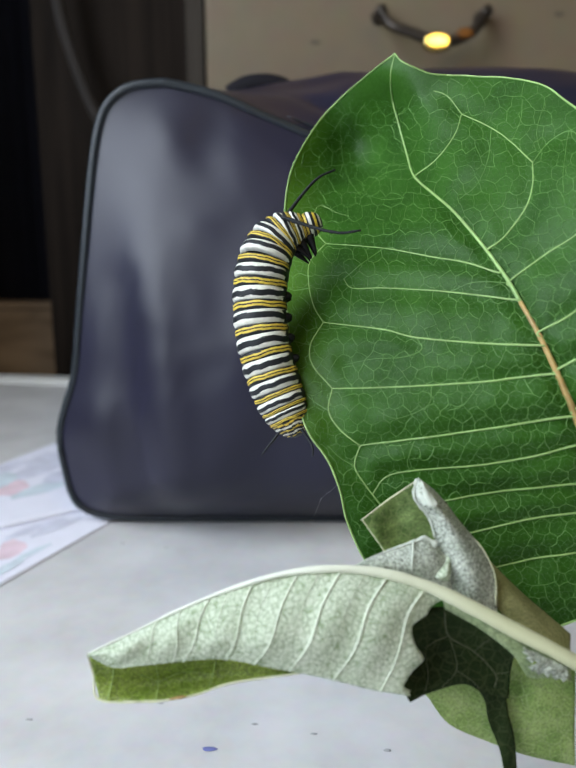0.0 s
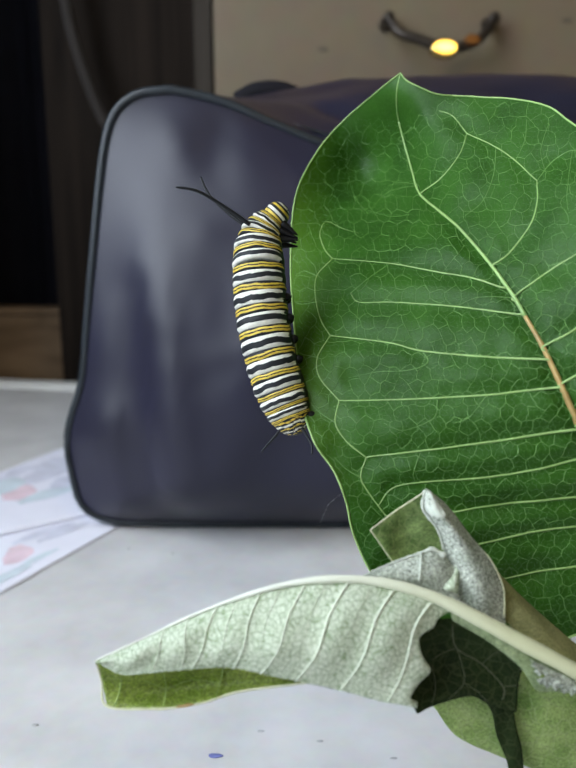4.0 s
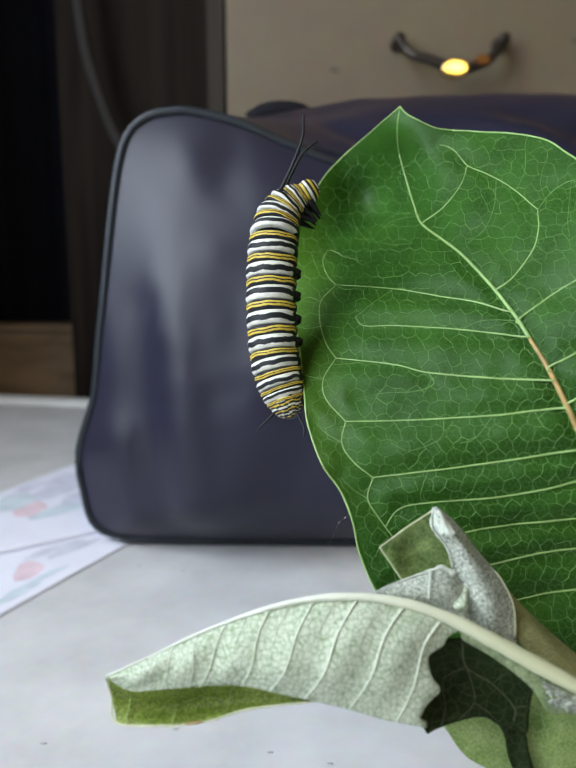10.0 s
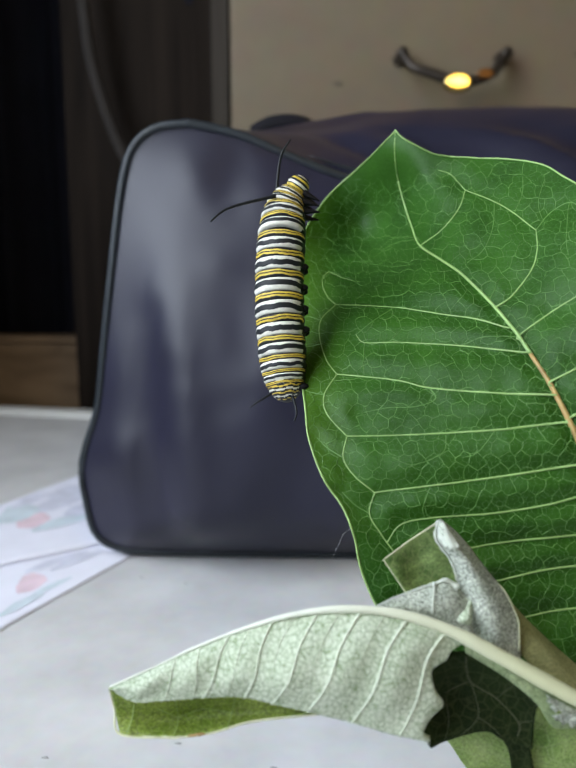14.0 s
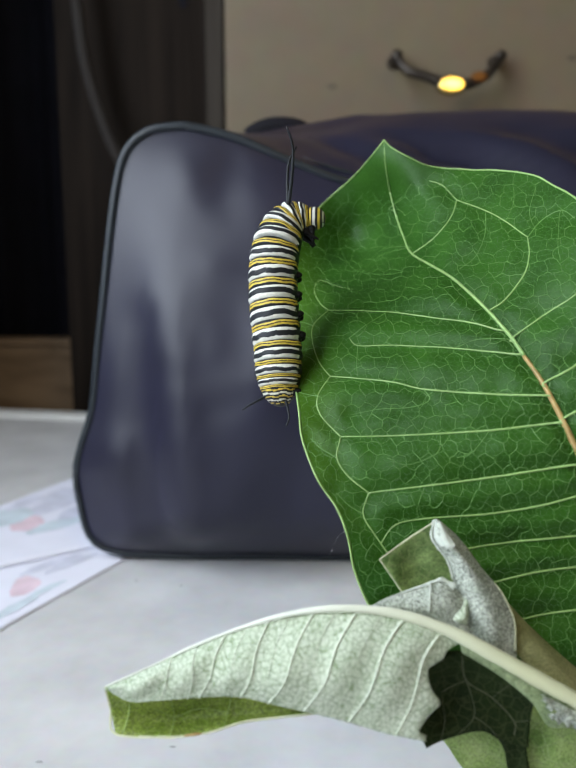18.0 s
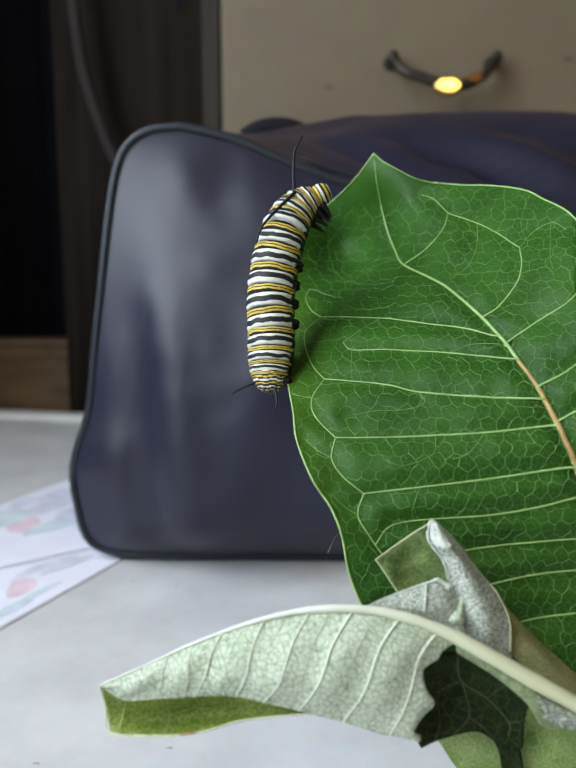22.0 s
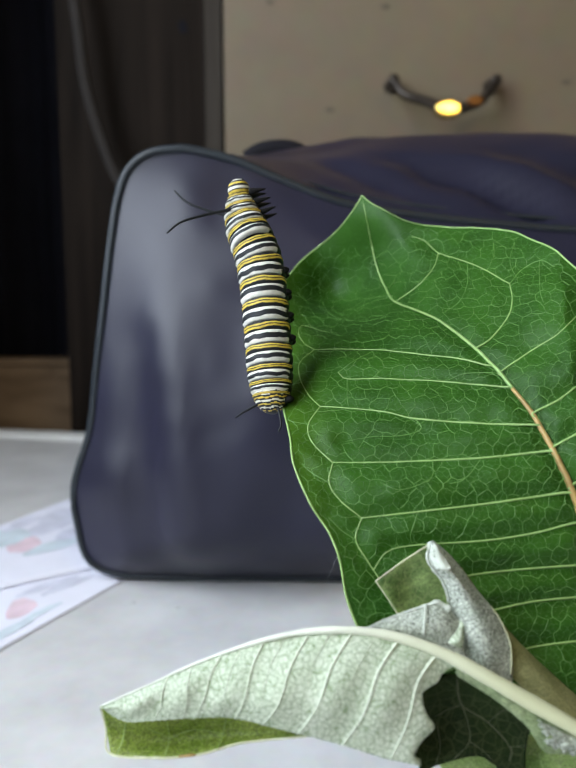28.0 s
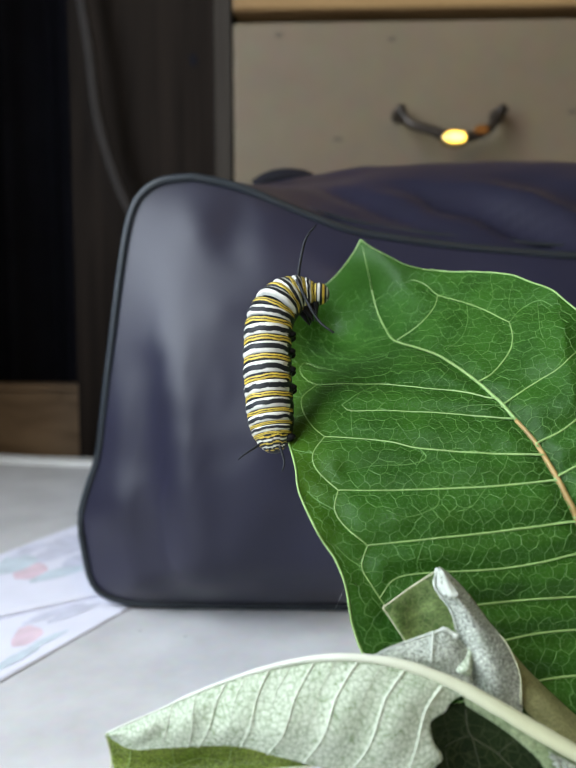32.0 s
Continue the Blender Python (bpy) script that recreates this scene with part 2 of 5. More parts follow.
# ---- shaping tools ----
def part(name, bm, mats, parent=None, label="", kind="", smooth=True):
    me = bpy.data.meshes.new(name)
    bmesh.ops.recalc_face_normals(bm, faces=bm.faces) if kind != "sheet" else None
    bm.to_mesh(me)
    bm.free()
    for m in (mats if isinstance(mats, (list, tuple)) else [mats]):
        me.materials.append(m)
    if smooth:
        me.shade_smooth()
    ob = new(name, me)
    if parent:
        ob.parent = parent
    if label:
        ob["label"] = label
    return ob


def curve(pts, n):
    """n + 1 points of a smooth line through pts, evenly spread."""
    p = [Vector(q) for q in pts]
    p = [2 * p[0] - p[1]] + p + [2 * p[-1] - p[-2]]
    dense = []
    for i in range(1, len(p) - 2):
        for k in range(24):
            u = k / 24
            a, b, c, d = p[i - 1:i + 3]
            dense.append(0.5 * ((2 * b) + (c - a) * u + (2 * a - 5 * b + 4 * c - d) * u * u + (3 * b - a - 3 * c + d) * u ** 3))
    dense.append(p[-2])
    run = [0.0]
    for a, b in zip(dense, dense[1:]):
        run.append(run[-1] + (b - a).length)
    out, j = [], 0
    for k in range(n + 1):
        s = run[-1] * k / n
        while j < len(run) - 2 and run[j + 1] < s:
            j += 1
        f = (s - run[j]) / max(1e-12, run[j + 1] - run[j])
        out.append(dense[j].lerp(dense[j + 1], f))
    return out


def tube(bm, pts, radius, sides=8, mat=0, cap=True):
    """A round bar along pts; radius is a number or a function of 0..1."""
    r = radius if callable(radius) else (lambda s: radius)
    rings, n = [], len(pts)
    up = Vector((0, 0, 1))
    for i, p in enumerate(pts):
        t = (pts[min(i + 1, n - 1)] - pts[max(i - 1, 0)]).normalized()
        a = t.cross(up)
        a = (a if a.length > 0.05 else t.cross(Vector((0, 1, 0)))).normalized()
        b = t.cross(a)
        rr = r(i / (n - 1))
        rings.append([bm.verts.new(p + (a * math.cos(q) + b * math.sin(q)) * rr) for q in (2 * math.pi * k / sides for k in range(sides))])
    for x, y in zip(rings, rings[1:]):
        for k in range(sides):
            bm.faces.new((x[k], x[(k + 1) % sides], y[(k + 1) % sides], y[k])).material_index = mat
    if cap:
        for ring in (rings[0], rings[-1]):
            bm.faces.new(ring).material_index = mat
    return bm


def lofted(curves, n, m, bulge=None):
    """The points of a sheet through several smooth lines, n cells along and m across."""
    lines = [curve(c, n) for c in curves]
    grid = []
    for i in range(n + 1):
        ctrl = [l[i] for l in lines]
        col = curve(ctrl, m) if len(ctrl) > 2 else [ctrl[0].lerp(ctrl[1], k / m) for k in range(m + 1)]
        if bulge:
            col = [p + Vector(bulge(i / n, k / m)) for k, p in enumerate(col)]
        grid.append(col)
    return grid


def loft(curves, n, m, bulge=None):
    bm = bmesh.new()
    grid = [[bm.verts.new(p) for p in col] for col in lofted(curves, n, m, bulge)]
    for a, b in zip(grid, grid[1:]):
        for k in range(m):
            bm.faces.new((a[k], b[k], b[k + 1], a[k + 1]))
    return bm


def sheet(name, bm, mats, parent, label="", thick=0.00035, towards=(0, 0, 1)):
    """A thin leaf-like sheet, given its thickness; its first face looks towards the given way."""
    bm.normal_update()
    total = Vector()
    for f in bm.faces:
        total += f.normal * f.calc_area()
    if total.dot(Vector(towards)) < 0:
        bmesh.ops.reverse_faces(bm, faces=bm.faces)
    ob = part(name, bm, mats, parent, label, "sheet")
    mod = ob.modifiers.new("thickness", "SOLIDIFY")
    mod.thickness, mod.offset = thick, -1.0
    if isinstance(mats, (list, tuple)) and len(mats) > 1:
        mod.material_offset = 1
        mod.material_offset_rim = 0
    return ob


def box(bm, lo, hi, mat=0, bevel=0.0):
    vs = [bm.verts.new((x, y, z)) for x in (lo[0], hi[0]) for y in (lo[1], hi[1]) for z in (lo[2], hi[2])]
    fs = [bm.faces.new([vs[i] for i in q]) for q in ((0, 1, 3, 2), (4, 6, 7, 5), (0, 4, 5, 1), (2, 3, 7, 6), (0, 2, 6, 4), (1, 5, 7, 3))]
    for f in fs:
        f.material_index = mat
    if bevel:
        es = list({e for f in fs for e in f.edges})
        bmesh.ops.bevel(bm, geom=es, offset=bevel, segments=3, affect="EDGES", profile=0.5)
    return bm


def boxed(name, lo, hi, mat, parent=None, label="", bevel=0.0):
    return part(name, box(bmesh.new(), lo, hi, 0, bevel), mat, parent, label, smooth=False)


def thing(name, at, label, category, group=""):
    ob = new(name)
    ob.matrix_basis = at if isinstance(at, Matrix) else Matrix.Translation(at)
    return tagged(ob, label, category, group)


def structure(ob, label):
    return tagged(ob, label, kind="structure")


# ---- the room ----
structure(boxed("floor", (-1.2, -1.7, -0.80), (2.2, 1.3, -0.75), FLOOR), "brown wooden board floor")
structure(boxed("ceiling", (-1.2, -1.7, 1.75), (2.2, 1.3, 1.80), WALL), "plain painted ceiling")
structure(boxed("wall_north", (-1.2, 1.25, -0.75), (2.2, 1.30, 1.75), WALL), "plain painted wall behind the cabinets")
structure(boxed("wall_south", (-1.2, -1.7, -0.75), (2.2, -1.65, 1.75), WALL), "plain painted wall")
structure(boxed("wall_east", (2.15, -1.65, -0.75), (2.2, 1.25, 1.75), WALL), "plain painted wall")
bm = bmesh.new()
box(bm, (-0.50, -1.65, -0.75), (-0.45, -0.60, 1.75))
box(bm, (-0.50, 0.56, -0.75), (-0.45, 1.25, 1.75))
box(bm, (-0.50, -0.60, -0.75), (-0.45, 0.56, 0.15))
box(bm, (-0.50, -0.60, 1.10), (-0.45, 0.56, 1.75))
structure(part("wall_west", bm, WALL, smooth=False), "plain painted wall with a window opening")

# ---- the table ----
table = thing("table", (0.2, 0.1, -0.75), "white laminate table with a raised pale back edge", "table")
TABLE_TURN = pose(0, 0, 0.75, 0, 0, -9)
bm = box(bmesh.new(), (-0.56, -0.75, -0.028), (1.1, 0.413, 0.0), 0, 0.004)
bm.transform(TABLE_TURN)
part("tabletop", bm, TABLE_WHITE, table, smooth=False)
bm = box(bmesh.new(), (-0.56, 0.413 + 0.001, -0.034), (1.1, 0.413 + 0.022, 0.004), 0, 0.005)
bm.transform(TABLE_TURN)
part("edge_strip", bm, TABLE_EDGE, table, "rounded pale edge strip", smooth=False)
for lx, ly in ((-0.48, -0.65), (1.0, -0.65), (-0.48, 0.35), (1.0, 0.35)):
    bm = box(bmesh.new(), (lx - 0.03, ly - 0.03, -0.75), (lx + 0.03, ly + 0.03, -0.028), 0, 0.004)
    bm.transform(TABLE_TURN)
    part("leg", bm, TABLE_EDGE, table, smooth=False)

# ---- the cabinet with the cream drawers ----
cab = thing("drawer_cabinet", (0.3, 0.85, -0.75), "dark walnut cabinet with cream drawer fronts", "cabinet")


def cabpart(name, lo, hi, mat, label="", bevel=0.0, parent=None):
    off = Vector((0.3, 0.85, -0.75))
    return boxed(name, Vector(lo) - off, Vector(hi) - off, mat, parent or cab, label, bevel)


DY = 0.620
cabpart("side_panel", (-0.215, DY + 0.012, -0.75), (-0.085, DY + 0.45, 0.80), WALNUT, "dark walnut panel with a knot")
cabpart("stile", (-0.0845, DY + 0.004, -0.75), (-0.0705, DY + 0.45, 0.80), WALNUT_GREY, "greyed wooden stile")
cabpart("carcass", (-0.0704, DY + 0.03, -0.75), (0.75, DY + 0.45, 0.80), WALNUT)
upper = cabpart("drawer", (-0.068, DY - 0.004, 0.3791 + 0.008), (0.62, DY + 0.028, 0.3791 + 0.20), WARM_WOOD, "amber wooden drawer front", 0.003)
drawer = cabpart("drawer", (-0.068, DY, 0.02), (0.62, DY + 0.028, 0.3791), CREAM, "cream painted drawer front", 0.003)
cabpart("drawer", (-0.068, DY, -0.35), (0.62, DY + 0.028, 0.012), CREAM, "cream painted drawer front", 0.003)

def mark(name, x, z, y, rx, rz, mat, parent, label):
    bm = bmesh.new()
    ring = [bm.verts.new((rx * math.cos(a) * (1 + 0.2 * math.sin(2 * a + x * 90)), 0, rz * math.sin(a))) for a in (2 * math.pi * k / 16 for k in range(16))]
    tip = bm.verts.new((0, -0.0006, 0))
    for k in range(16):
        bm.faces.new((ring[k], ring[(k + 1) % 16], tip))
    ob = part(name, bm, mat, parent, label)
    ob.location = Vector((x, y, z)) - Vector((0.3, 0.85, -0.75))


for x, z in ((-0.1043, 0.3528), ):
    mark("knot", x, z, DY + 0.0115, 0.0035, 0.0055, BLACK, cab, "dark wood knot")
for x, z in ((-0.0282, 0.3678), (0.068, 0.3633), (0.0226, 0.2804), (0.222, 0.3019)):
    mark("paint_chip", x, z, DY - 0.0005, 0.0038, 0.0022, CHIP, cab, "small dark chip in the paint")

# ---- its pull: a bail on two posts, brass at the middle ----
pull = part("pull_handle", tube(bmesh.new(), curve([(0.0744, 0.604, 0.2993), (0.0819, 0.598, 0.2874), (0.099, 0.595, 0.2809), (0.1193, 0.593, 0.2736), (0.1414, 0.595, 0.279), (0.1519, 0.598, 0.2891), (0.1581, 0.604, 0.2985)], 28), lambda s: 0.0045 - 0.0010 * abs(2 * s - 1), 10), BRONZE, None)
tagged(pull, "dark bronze bail pull with a shining brass middle", "drawer pull")
for q in ((0.0744, 0.604, 0.2993), (0.1581, 0.604, 0.2985)):
    part("post", tube(bmesh.new(), [Vector(q) + Vector((0, y, 0)) for y in (-0.004, 0.006, 0.014, 0.0215)], lambda s: 0.0045 + 0.003 * s * s, 12), BRONZE, pull)
# Flat brass plate added at the bail's middle, turned to catch the lamp's highlight.
bm = bmesh.new()
rings = []
for k in range(9):
    f = k / 8
    rings.append([bm.verts.new((0.0115 * f * math.cos(a), 0.0070 * f * math.sin(a), (0.00022 * (1 - f * f) if k < 8 else -0.006))) for a in (2 * math.pi * q / 32 for q in range(32))] if k else [bm.verts.new((0, 0, 0.00022))])
for q in range(32):
    bm.faces.new((rings[0][0], rings[1][q], rings[1][(q + 1) % 32]))
for a, c in zip(rings[1:], rings[2:]):
    for q in range(32):
        bm.faces.new((a[q], a[(q + 1) % 32], c[(q + 1) % 32], c[q]))
bm.faces.new(rings[-1])
bm.transform(Matrix.Translation((0.1163, 0.583, 0.2726)) @ Vector((0.0183, -0.9888, 0.1479)).to_track_quat("Z", "Y").to_matrix().to_4x4())
# Small coppery plate added for the amber reflection on the bail's right arm.
glint = bm.copy()
glint.transform(Matrix.Translation((0.1385, 0.5875, 0.2795)) @ Matrix.Scale(0.62, 4) @ Matrix.Translation((-0.1163, -0.583, -0.2726)))
part("amber_glint", glint, COPPER_GLINT, pull, "small coppery plate added for an amber reflection")
part("brass_plate", bm, BRASS, pull, "polished brass plate added to mirror a warm lamp")

# ---- beyond the table: black sheet, wooden rail, cable ----
rail = thing("wooden_panel", (-0.33, 0.84, -0.75), "brown wooden panel behind the table, below a black sheet", "panel")
for lo, hi in ((-0.75, -0.40), (-0.397, -0.052), (-0.049, 0.0475 - 0.008)):
    boxed("board", (-0.115, -0.02, lo + 0.75), (0.114, 0.02, hi + 0.75), OAK, rail, "", 0.002)
boxed("top_lip", (-0.115, -0.024, 0.0475 - 0.0075 + 0.75), (0.114, 0.02, 0.0475 + 0.75), OAK, rail, "", 0.002)
# Black folded sheet that fills the left side behind the table.
bm = bmesh.new()
cols = [(-0.445 + 0.235 * k / 60, 0.90 + 0.012 * math.sin(k * 0.30) + 0.003 * math.sin(k * 0.71)) for k in range(61)]
rows_ = [[bm.verts.new((x, y, z)) for x, y in cols] for z in (-0.75, 0.0, 0.4, 0.9)]
for a, b in zip(rows_, rows_[1:]):
    for k in range(60):
        bm.faces.new((a[k], a[k + 1], b[k + 1], b[k]))
backdrop = sheet("dark_backdrop", bm, BLACK, None, "", 0.002, (0, -1, 0))
tagged(backdrop, "black upright sheet in soft folds", "curtain")
bm = tube(bmesh.new(), curve([(-0.2006, 0.6, 0.447), (-0.1957, 0.6, 0.4149), (-0.1908, 0.6, 0.3819), (-0.1867, 0.6, 0.3549), (-0.1842, 0.6, 0.3309), (-0.1816, 0.6, 0.3028), (-0.1772, 0.6, 0.2813), (-0.1698, 0.6, 0.2559), (-0.1614, 0.6, 0.2318), (-0.1514, 0.6, 0.211), (-0.1408, 0.6, 0.1842)], 30), 0.0046, 10)
cord = part("cable", bm, CABLE)
tagged(cord, "brown-grey cable hanging in front of a walnut panel", "cable")

# ---- the bag ----
bag = thing("toiletry_bag", (0.06, 0.32, 0.0), "dark charcoal satin toiletry bag with piped edges, standing on the table", "bag")
OFF = Vector((0.06, 0.32, 0.0))
outline = [Vector(p) - OFF for p in ((-0.048, 0.288, 0.1822), (-0.0367, 0.288, 0.18), (-0.0254, 0.288, 0.1768), (-0.0082, 0.288, 0.1696), (0.0129, 0.288, 0.1616), (0.0342, 0.288, 0.1573), (0.0615, 0.288, 0.1538), (0.0928, 0.288, 0.1509), (0.1202, 0.288, 0.1482), (0.1332, 0.288, 0.1392), (0.1401, 0.288, 0.116), (0.1491, 0.288, 0.0587), (0.1532, 0.288, 0.0193), (0.1487, 0.288, 0.0026), (0.1295, 0.288, 0.0026), (0.0687, 0.288, 0.0026), (0.0037, 0.288, 0.0026), (-0.0612, 0.288, 0.0026), (-0.0827, 0.288, 0.0043), (-0.0931, 0.288, 0.0107), (-0.0968, 0.288, 0.026), (-0.098, 0.288, 0.0393), (-0.0956, 0.288, 0.0502), (-0.0899, 0.288, 0.0672), (-0.0863, 0.288, 0.0921), (-0.0828, 0.288, 0.116), (-0.0782, 0.288, 0.1467), (-0.0744, 0.288, 0.1652), (-0.0697, 0.288, 0.175), (-0.061, 0.288, 0.1807))]
closed = curve(outline + [outline[0]], 200)[:-1]
centre = Vector((0.06, 0.285, 0.085)) - OFF


def bag_wave(p):
    x, z = p.x + OFF.x, p.z
    hump = lambda v, c, w: math.exp(-((v - c) / w) ** 2)
    upper = max(0.0, min(1.0, (0.155 - z) / 0.05)) * max(0.0, min(1.0, z / 0.03))
    lean = 0.10 * (z - 0.1)
    fold = -0.0074 * hump(x, -0.0690 - lean, 0.0085) + 0.0034 * hump(x, -0.0535 - lean, 0.0095) - 0.0012 * hump(x, -0.026 - lean, 0.010)
    fold += 0.0030 * hump(x, -0.008 + 0.3 * (z - 0.1), 0.014)
    corner = -0.0050 * hump(x, -0.084, 0.010) * hump(z, 0.026, 0.012) + 0.0025 * hump(x, -0.066, 0.012) * hump(z, 0.022, 0.012)
    tuck = -0.0015 * hump(x, -0.030 + 0.35 * (z - 0.165), 0.007) * hump(z, 0.160, 0.016) + 0.0012 * hump(x, -0.046, 0.010) * hump(z, 0.162, 0.014)
    return fold * upper + corner + tuck + 0.0016 * noise.noise(Vector((x * 22 + 4, 3.1, z * 3))) + 0.0014 * noise.noise(Vector((x * 45 + z * 12, 8.2, z * 9))) + 0.0004 * noise.noise(Vector((x * 130, 1.2, z * 90)))


bm = bmesh.new()
rings = []
for k in range(25):
    f = (k / 24) ** 1.0
    ring = []
    for p in closed:
        q = centre.lerp(p, 1 - f * 0.985)
        q.y -= 0.025 * max(0.0, 1 - ((q.z - 0.040) / 0.143) ** 2) * (1 - max(0.0, 1 - 2.4 * f) ** 2) + bag_wave(q) * min(1, f * 5)
        ring.append(bm.verts.new(q))
    rings.append(ring)
for a, b in zip(rings, rings[1:]):
    for k in range(200):
        bm.faces.new((a[k], a[(k + 1) % 200], b[(k + 1) % 200], b[k]))
bm.faces.new(rings[-1])
front = part("front_panel", bm, SATIN, bag)
part("piping", tube(bmesh.new(), closed + closed[:1], 0.0018, 10, cap=False), PIPING, bag, "round dark piping")
bm = bmesh.new()
rings = []
for k in range(23):
    f = k / 22
    ring = []
    for p in closed:
        q = p.copy()
        high = max(0.0, min(1.0, (p.z - 0.05) / 0.10))
        swell = math.sin(math.pi * f)
        q.y += 0.085 * f
        q.x += (0.004 * swell + 0.012 * f) * (1 if p.x > centre.x else -0.35)
        top = 0.1795 + 0.019 * max(0.0, min(1.0, (p.x + OFF.x + 0.06) / 0.09))
        lift = max(0.0, top - p.z) * high * min(1.0, f * 1.35)
        q.z = max(0.0005, p.z + lift + 0.004 * swell * high + 0.003 * high * noise.noise(Vector((p.x * 24 - f * 4, f * 2.5, 5))) * swell)
        front_ = math.sin(math.pi * min(1.0, f / 0.5))
        run_ = p.x + OFF.x + 0.12 * (f - 0.25)
        for at_, wide, tall in ((0.074, 0.011, -0.007), (0.097, 0.012, 0.006), (0.030, 0.010, -0.003), (0.135, 0.012, -0.005), (0.160, 0.014, 0.004)):
            q.z += tall * math.exp(-((run_ - at_) / wide) ** 2) * front_ * high
        q.z = max(q.z, 0.0005)
        ring.append(bm.verts.new(q))
    rings.append(ring)
for a, b in zip(rings, rings[1:]):
    for k in range(200):
        bm.faces.new((a[k], a[(k + 1) % 200], b[(k + 1) % 200], b[k]))
bm.faces.new(rings[-1])
part("gusset", bm, SATIN, bag)
part("seam", tube(bmesh.new(), [v + Vector((0, 0.0075, 0.0048)) for v in closed if v.z > 0.12 and v.x + OFF.x > -0.005][1:], lambda s: 0.0011 * min(1, 0.05 + 9 * s, 0.05 + 9 * (1 - s)), 8), PIPING, bag, "raised zip seam")
part("carry_loop", tube(bmesh.new(), curve([Vector(p) - OFF for p in ((-0.0281, 0.36, 0.1907), (-0.0209, 0.36, 0.1947), (-0.0126, 0.36, 0.196), (-0.0043, 0.36, 0.1949), (0.0029, 0.36, 0.1907))], 20), 0.005, 8), BLACK_SOFT, bag, "dark fabric loop on top")

# ---- papers ----
def paper(name, corners, z, label, prints):
    c = [Vector((*p, z)) for p in corners]
    base = sum(c, Vector()) / 4
    ob = thing(name, base, label, "paper")
    bm = bmesh.new()
    n = 14
    g = [[bm.verts.new(c[0].lerp(c[1], i / n).lerp(c[3].lerp(c[2], i / n), j / n) - base + Vector((0, 0, 0.0))) for j in range(n + 1)] for i in range(n + 1)]
    for i in range(n):
        for j in range(n):
            bm.faces.new((g[i][j], g[i + 1][j], g[i + 1][j + 1], g[i][j + 1]))
    sheet("page", bm, PAPER, ob, "", 0.0002)
    for layer, (u, v, du, dv, mat) in enumerate(prints):
        bm = bmesh.new()
        k = 10
        ring = []
        for q in range(k):
            a = 2 * math.pi * q / k
            uu, vv = u + du * math.cos(a) * (1 + 0.25 * math.sin(3 * a)), v + dv * math.sin(a)
            ring.append(bm.verts.new(c[0].lerp(c[1], uu).lerp(c[3].lerp(c[2], uu), vv) - base + Vector((0, 0, 0.0001 + 0.00003 * layer))))
        bm.faces.new(ring)
        part("print", bm, mat, ob, "", "sheet", False)
    return ob


paper("printed_paper", ((-0.1733, 0.329), (-0.1403, 0.4089), (-0.062, 0.3223), (-0.1487, 0.2622)), 0.0013, "white printed paper lying half under the bag", ((0.42, 0.42, 0.0945, 0.162, INK_RED), (0.62, 0.3, 0.189, 0.0945, INK_GREY), (0.36, 0.25, 0.135, 0.162, INK_GREEN), (0.75, 0.2, 0.162, 0.108, INK_GREY), (0.55, 0.6, 0.162, 0.0675, INK_GREEN), (0.5, 0.12, 0.162, 0.0675, INK_GREY), (0.7, 0.5, 0.108, 0.081, INK_GREY)))
paper("printed_paper", ((-0.1467, 0.2622), (-0.0921, 0.3096), (-0.0763, 0.2921), (-0.1174, 0.2015)), 0.0005, "white paper with a red flower print, lying on the table", ((0.42, 0.5, 0.081, 0.176, INK_RED), (0.5, 0.75, 0.121, 0.054, INK_GREEN), (0.7, 0.4, 0.162, 0.0945, INK_GREY), (0.6, 0.25, 0.189, 0.081, INK_GREY), (0.35, 0.8, 0.108, 0.0675, INK_GREEN)))


# ---- specks on the table ----
def speck(x, y, r, mat, label):
    bm = bmesh.new()
    ring = [bm.verts.new((r * (1 + 0.5 * random.random()) * math.cos(a) * 1.6, r * (0.6 + 0.5 * random.random()) * math.sin(a), 0.0002)) for a in (2 * math.pi * k / 12 for k in range(12))]
    top = bm.verts.new((0, 0, 0.0006))
    for k in range(12):
        bm.faces.new((ring[k], ring[(k + 1) % 12], top))
    ob = part("table_stain", bm, mat)
    ob.matrix_basis = pose(x, y, 0.0)
    return tagged(ob, label, "stain", "stains on the table")


for x, y, r in ((-0.0194, 0.1493, 0.0009), ):
    speck(x, y, r, INK_BLUE, "small blue ink stain on the white table")
for x, y, r in ((0.0244, 0.1488, 0.00045), (-0.0345, 0.1664, 0.00045), (-0.0678, 0.1599, 0.00045), (-0.0682, 0.2668, 0.00045), (-0.0493, 0.2622, 0.00045), (0.0065, 0.1545, 0.00045), (-0.0086, 0.1581, 0.00045)):
    speck(x, y, r, SPECK_GREY, "small grey speck on the white table")

# ---- the plant ----
BASE = Vector((0.0636, 0.1242, 0.0))
plant = thing("milkweed_plant", BASE, "milkweed sprig with one broad green leaf and one curled leaf", "plant")
INPLANT = Matrix.Translation(-BASE) @ PLANT
TOP_PIVOT = Vector((0.06154, -0.04797, 0))
LOW_PIVOT = Vector((0.04635, -0.04738, 0.02))


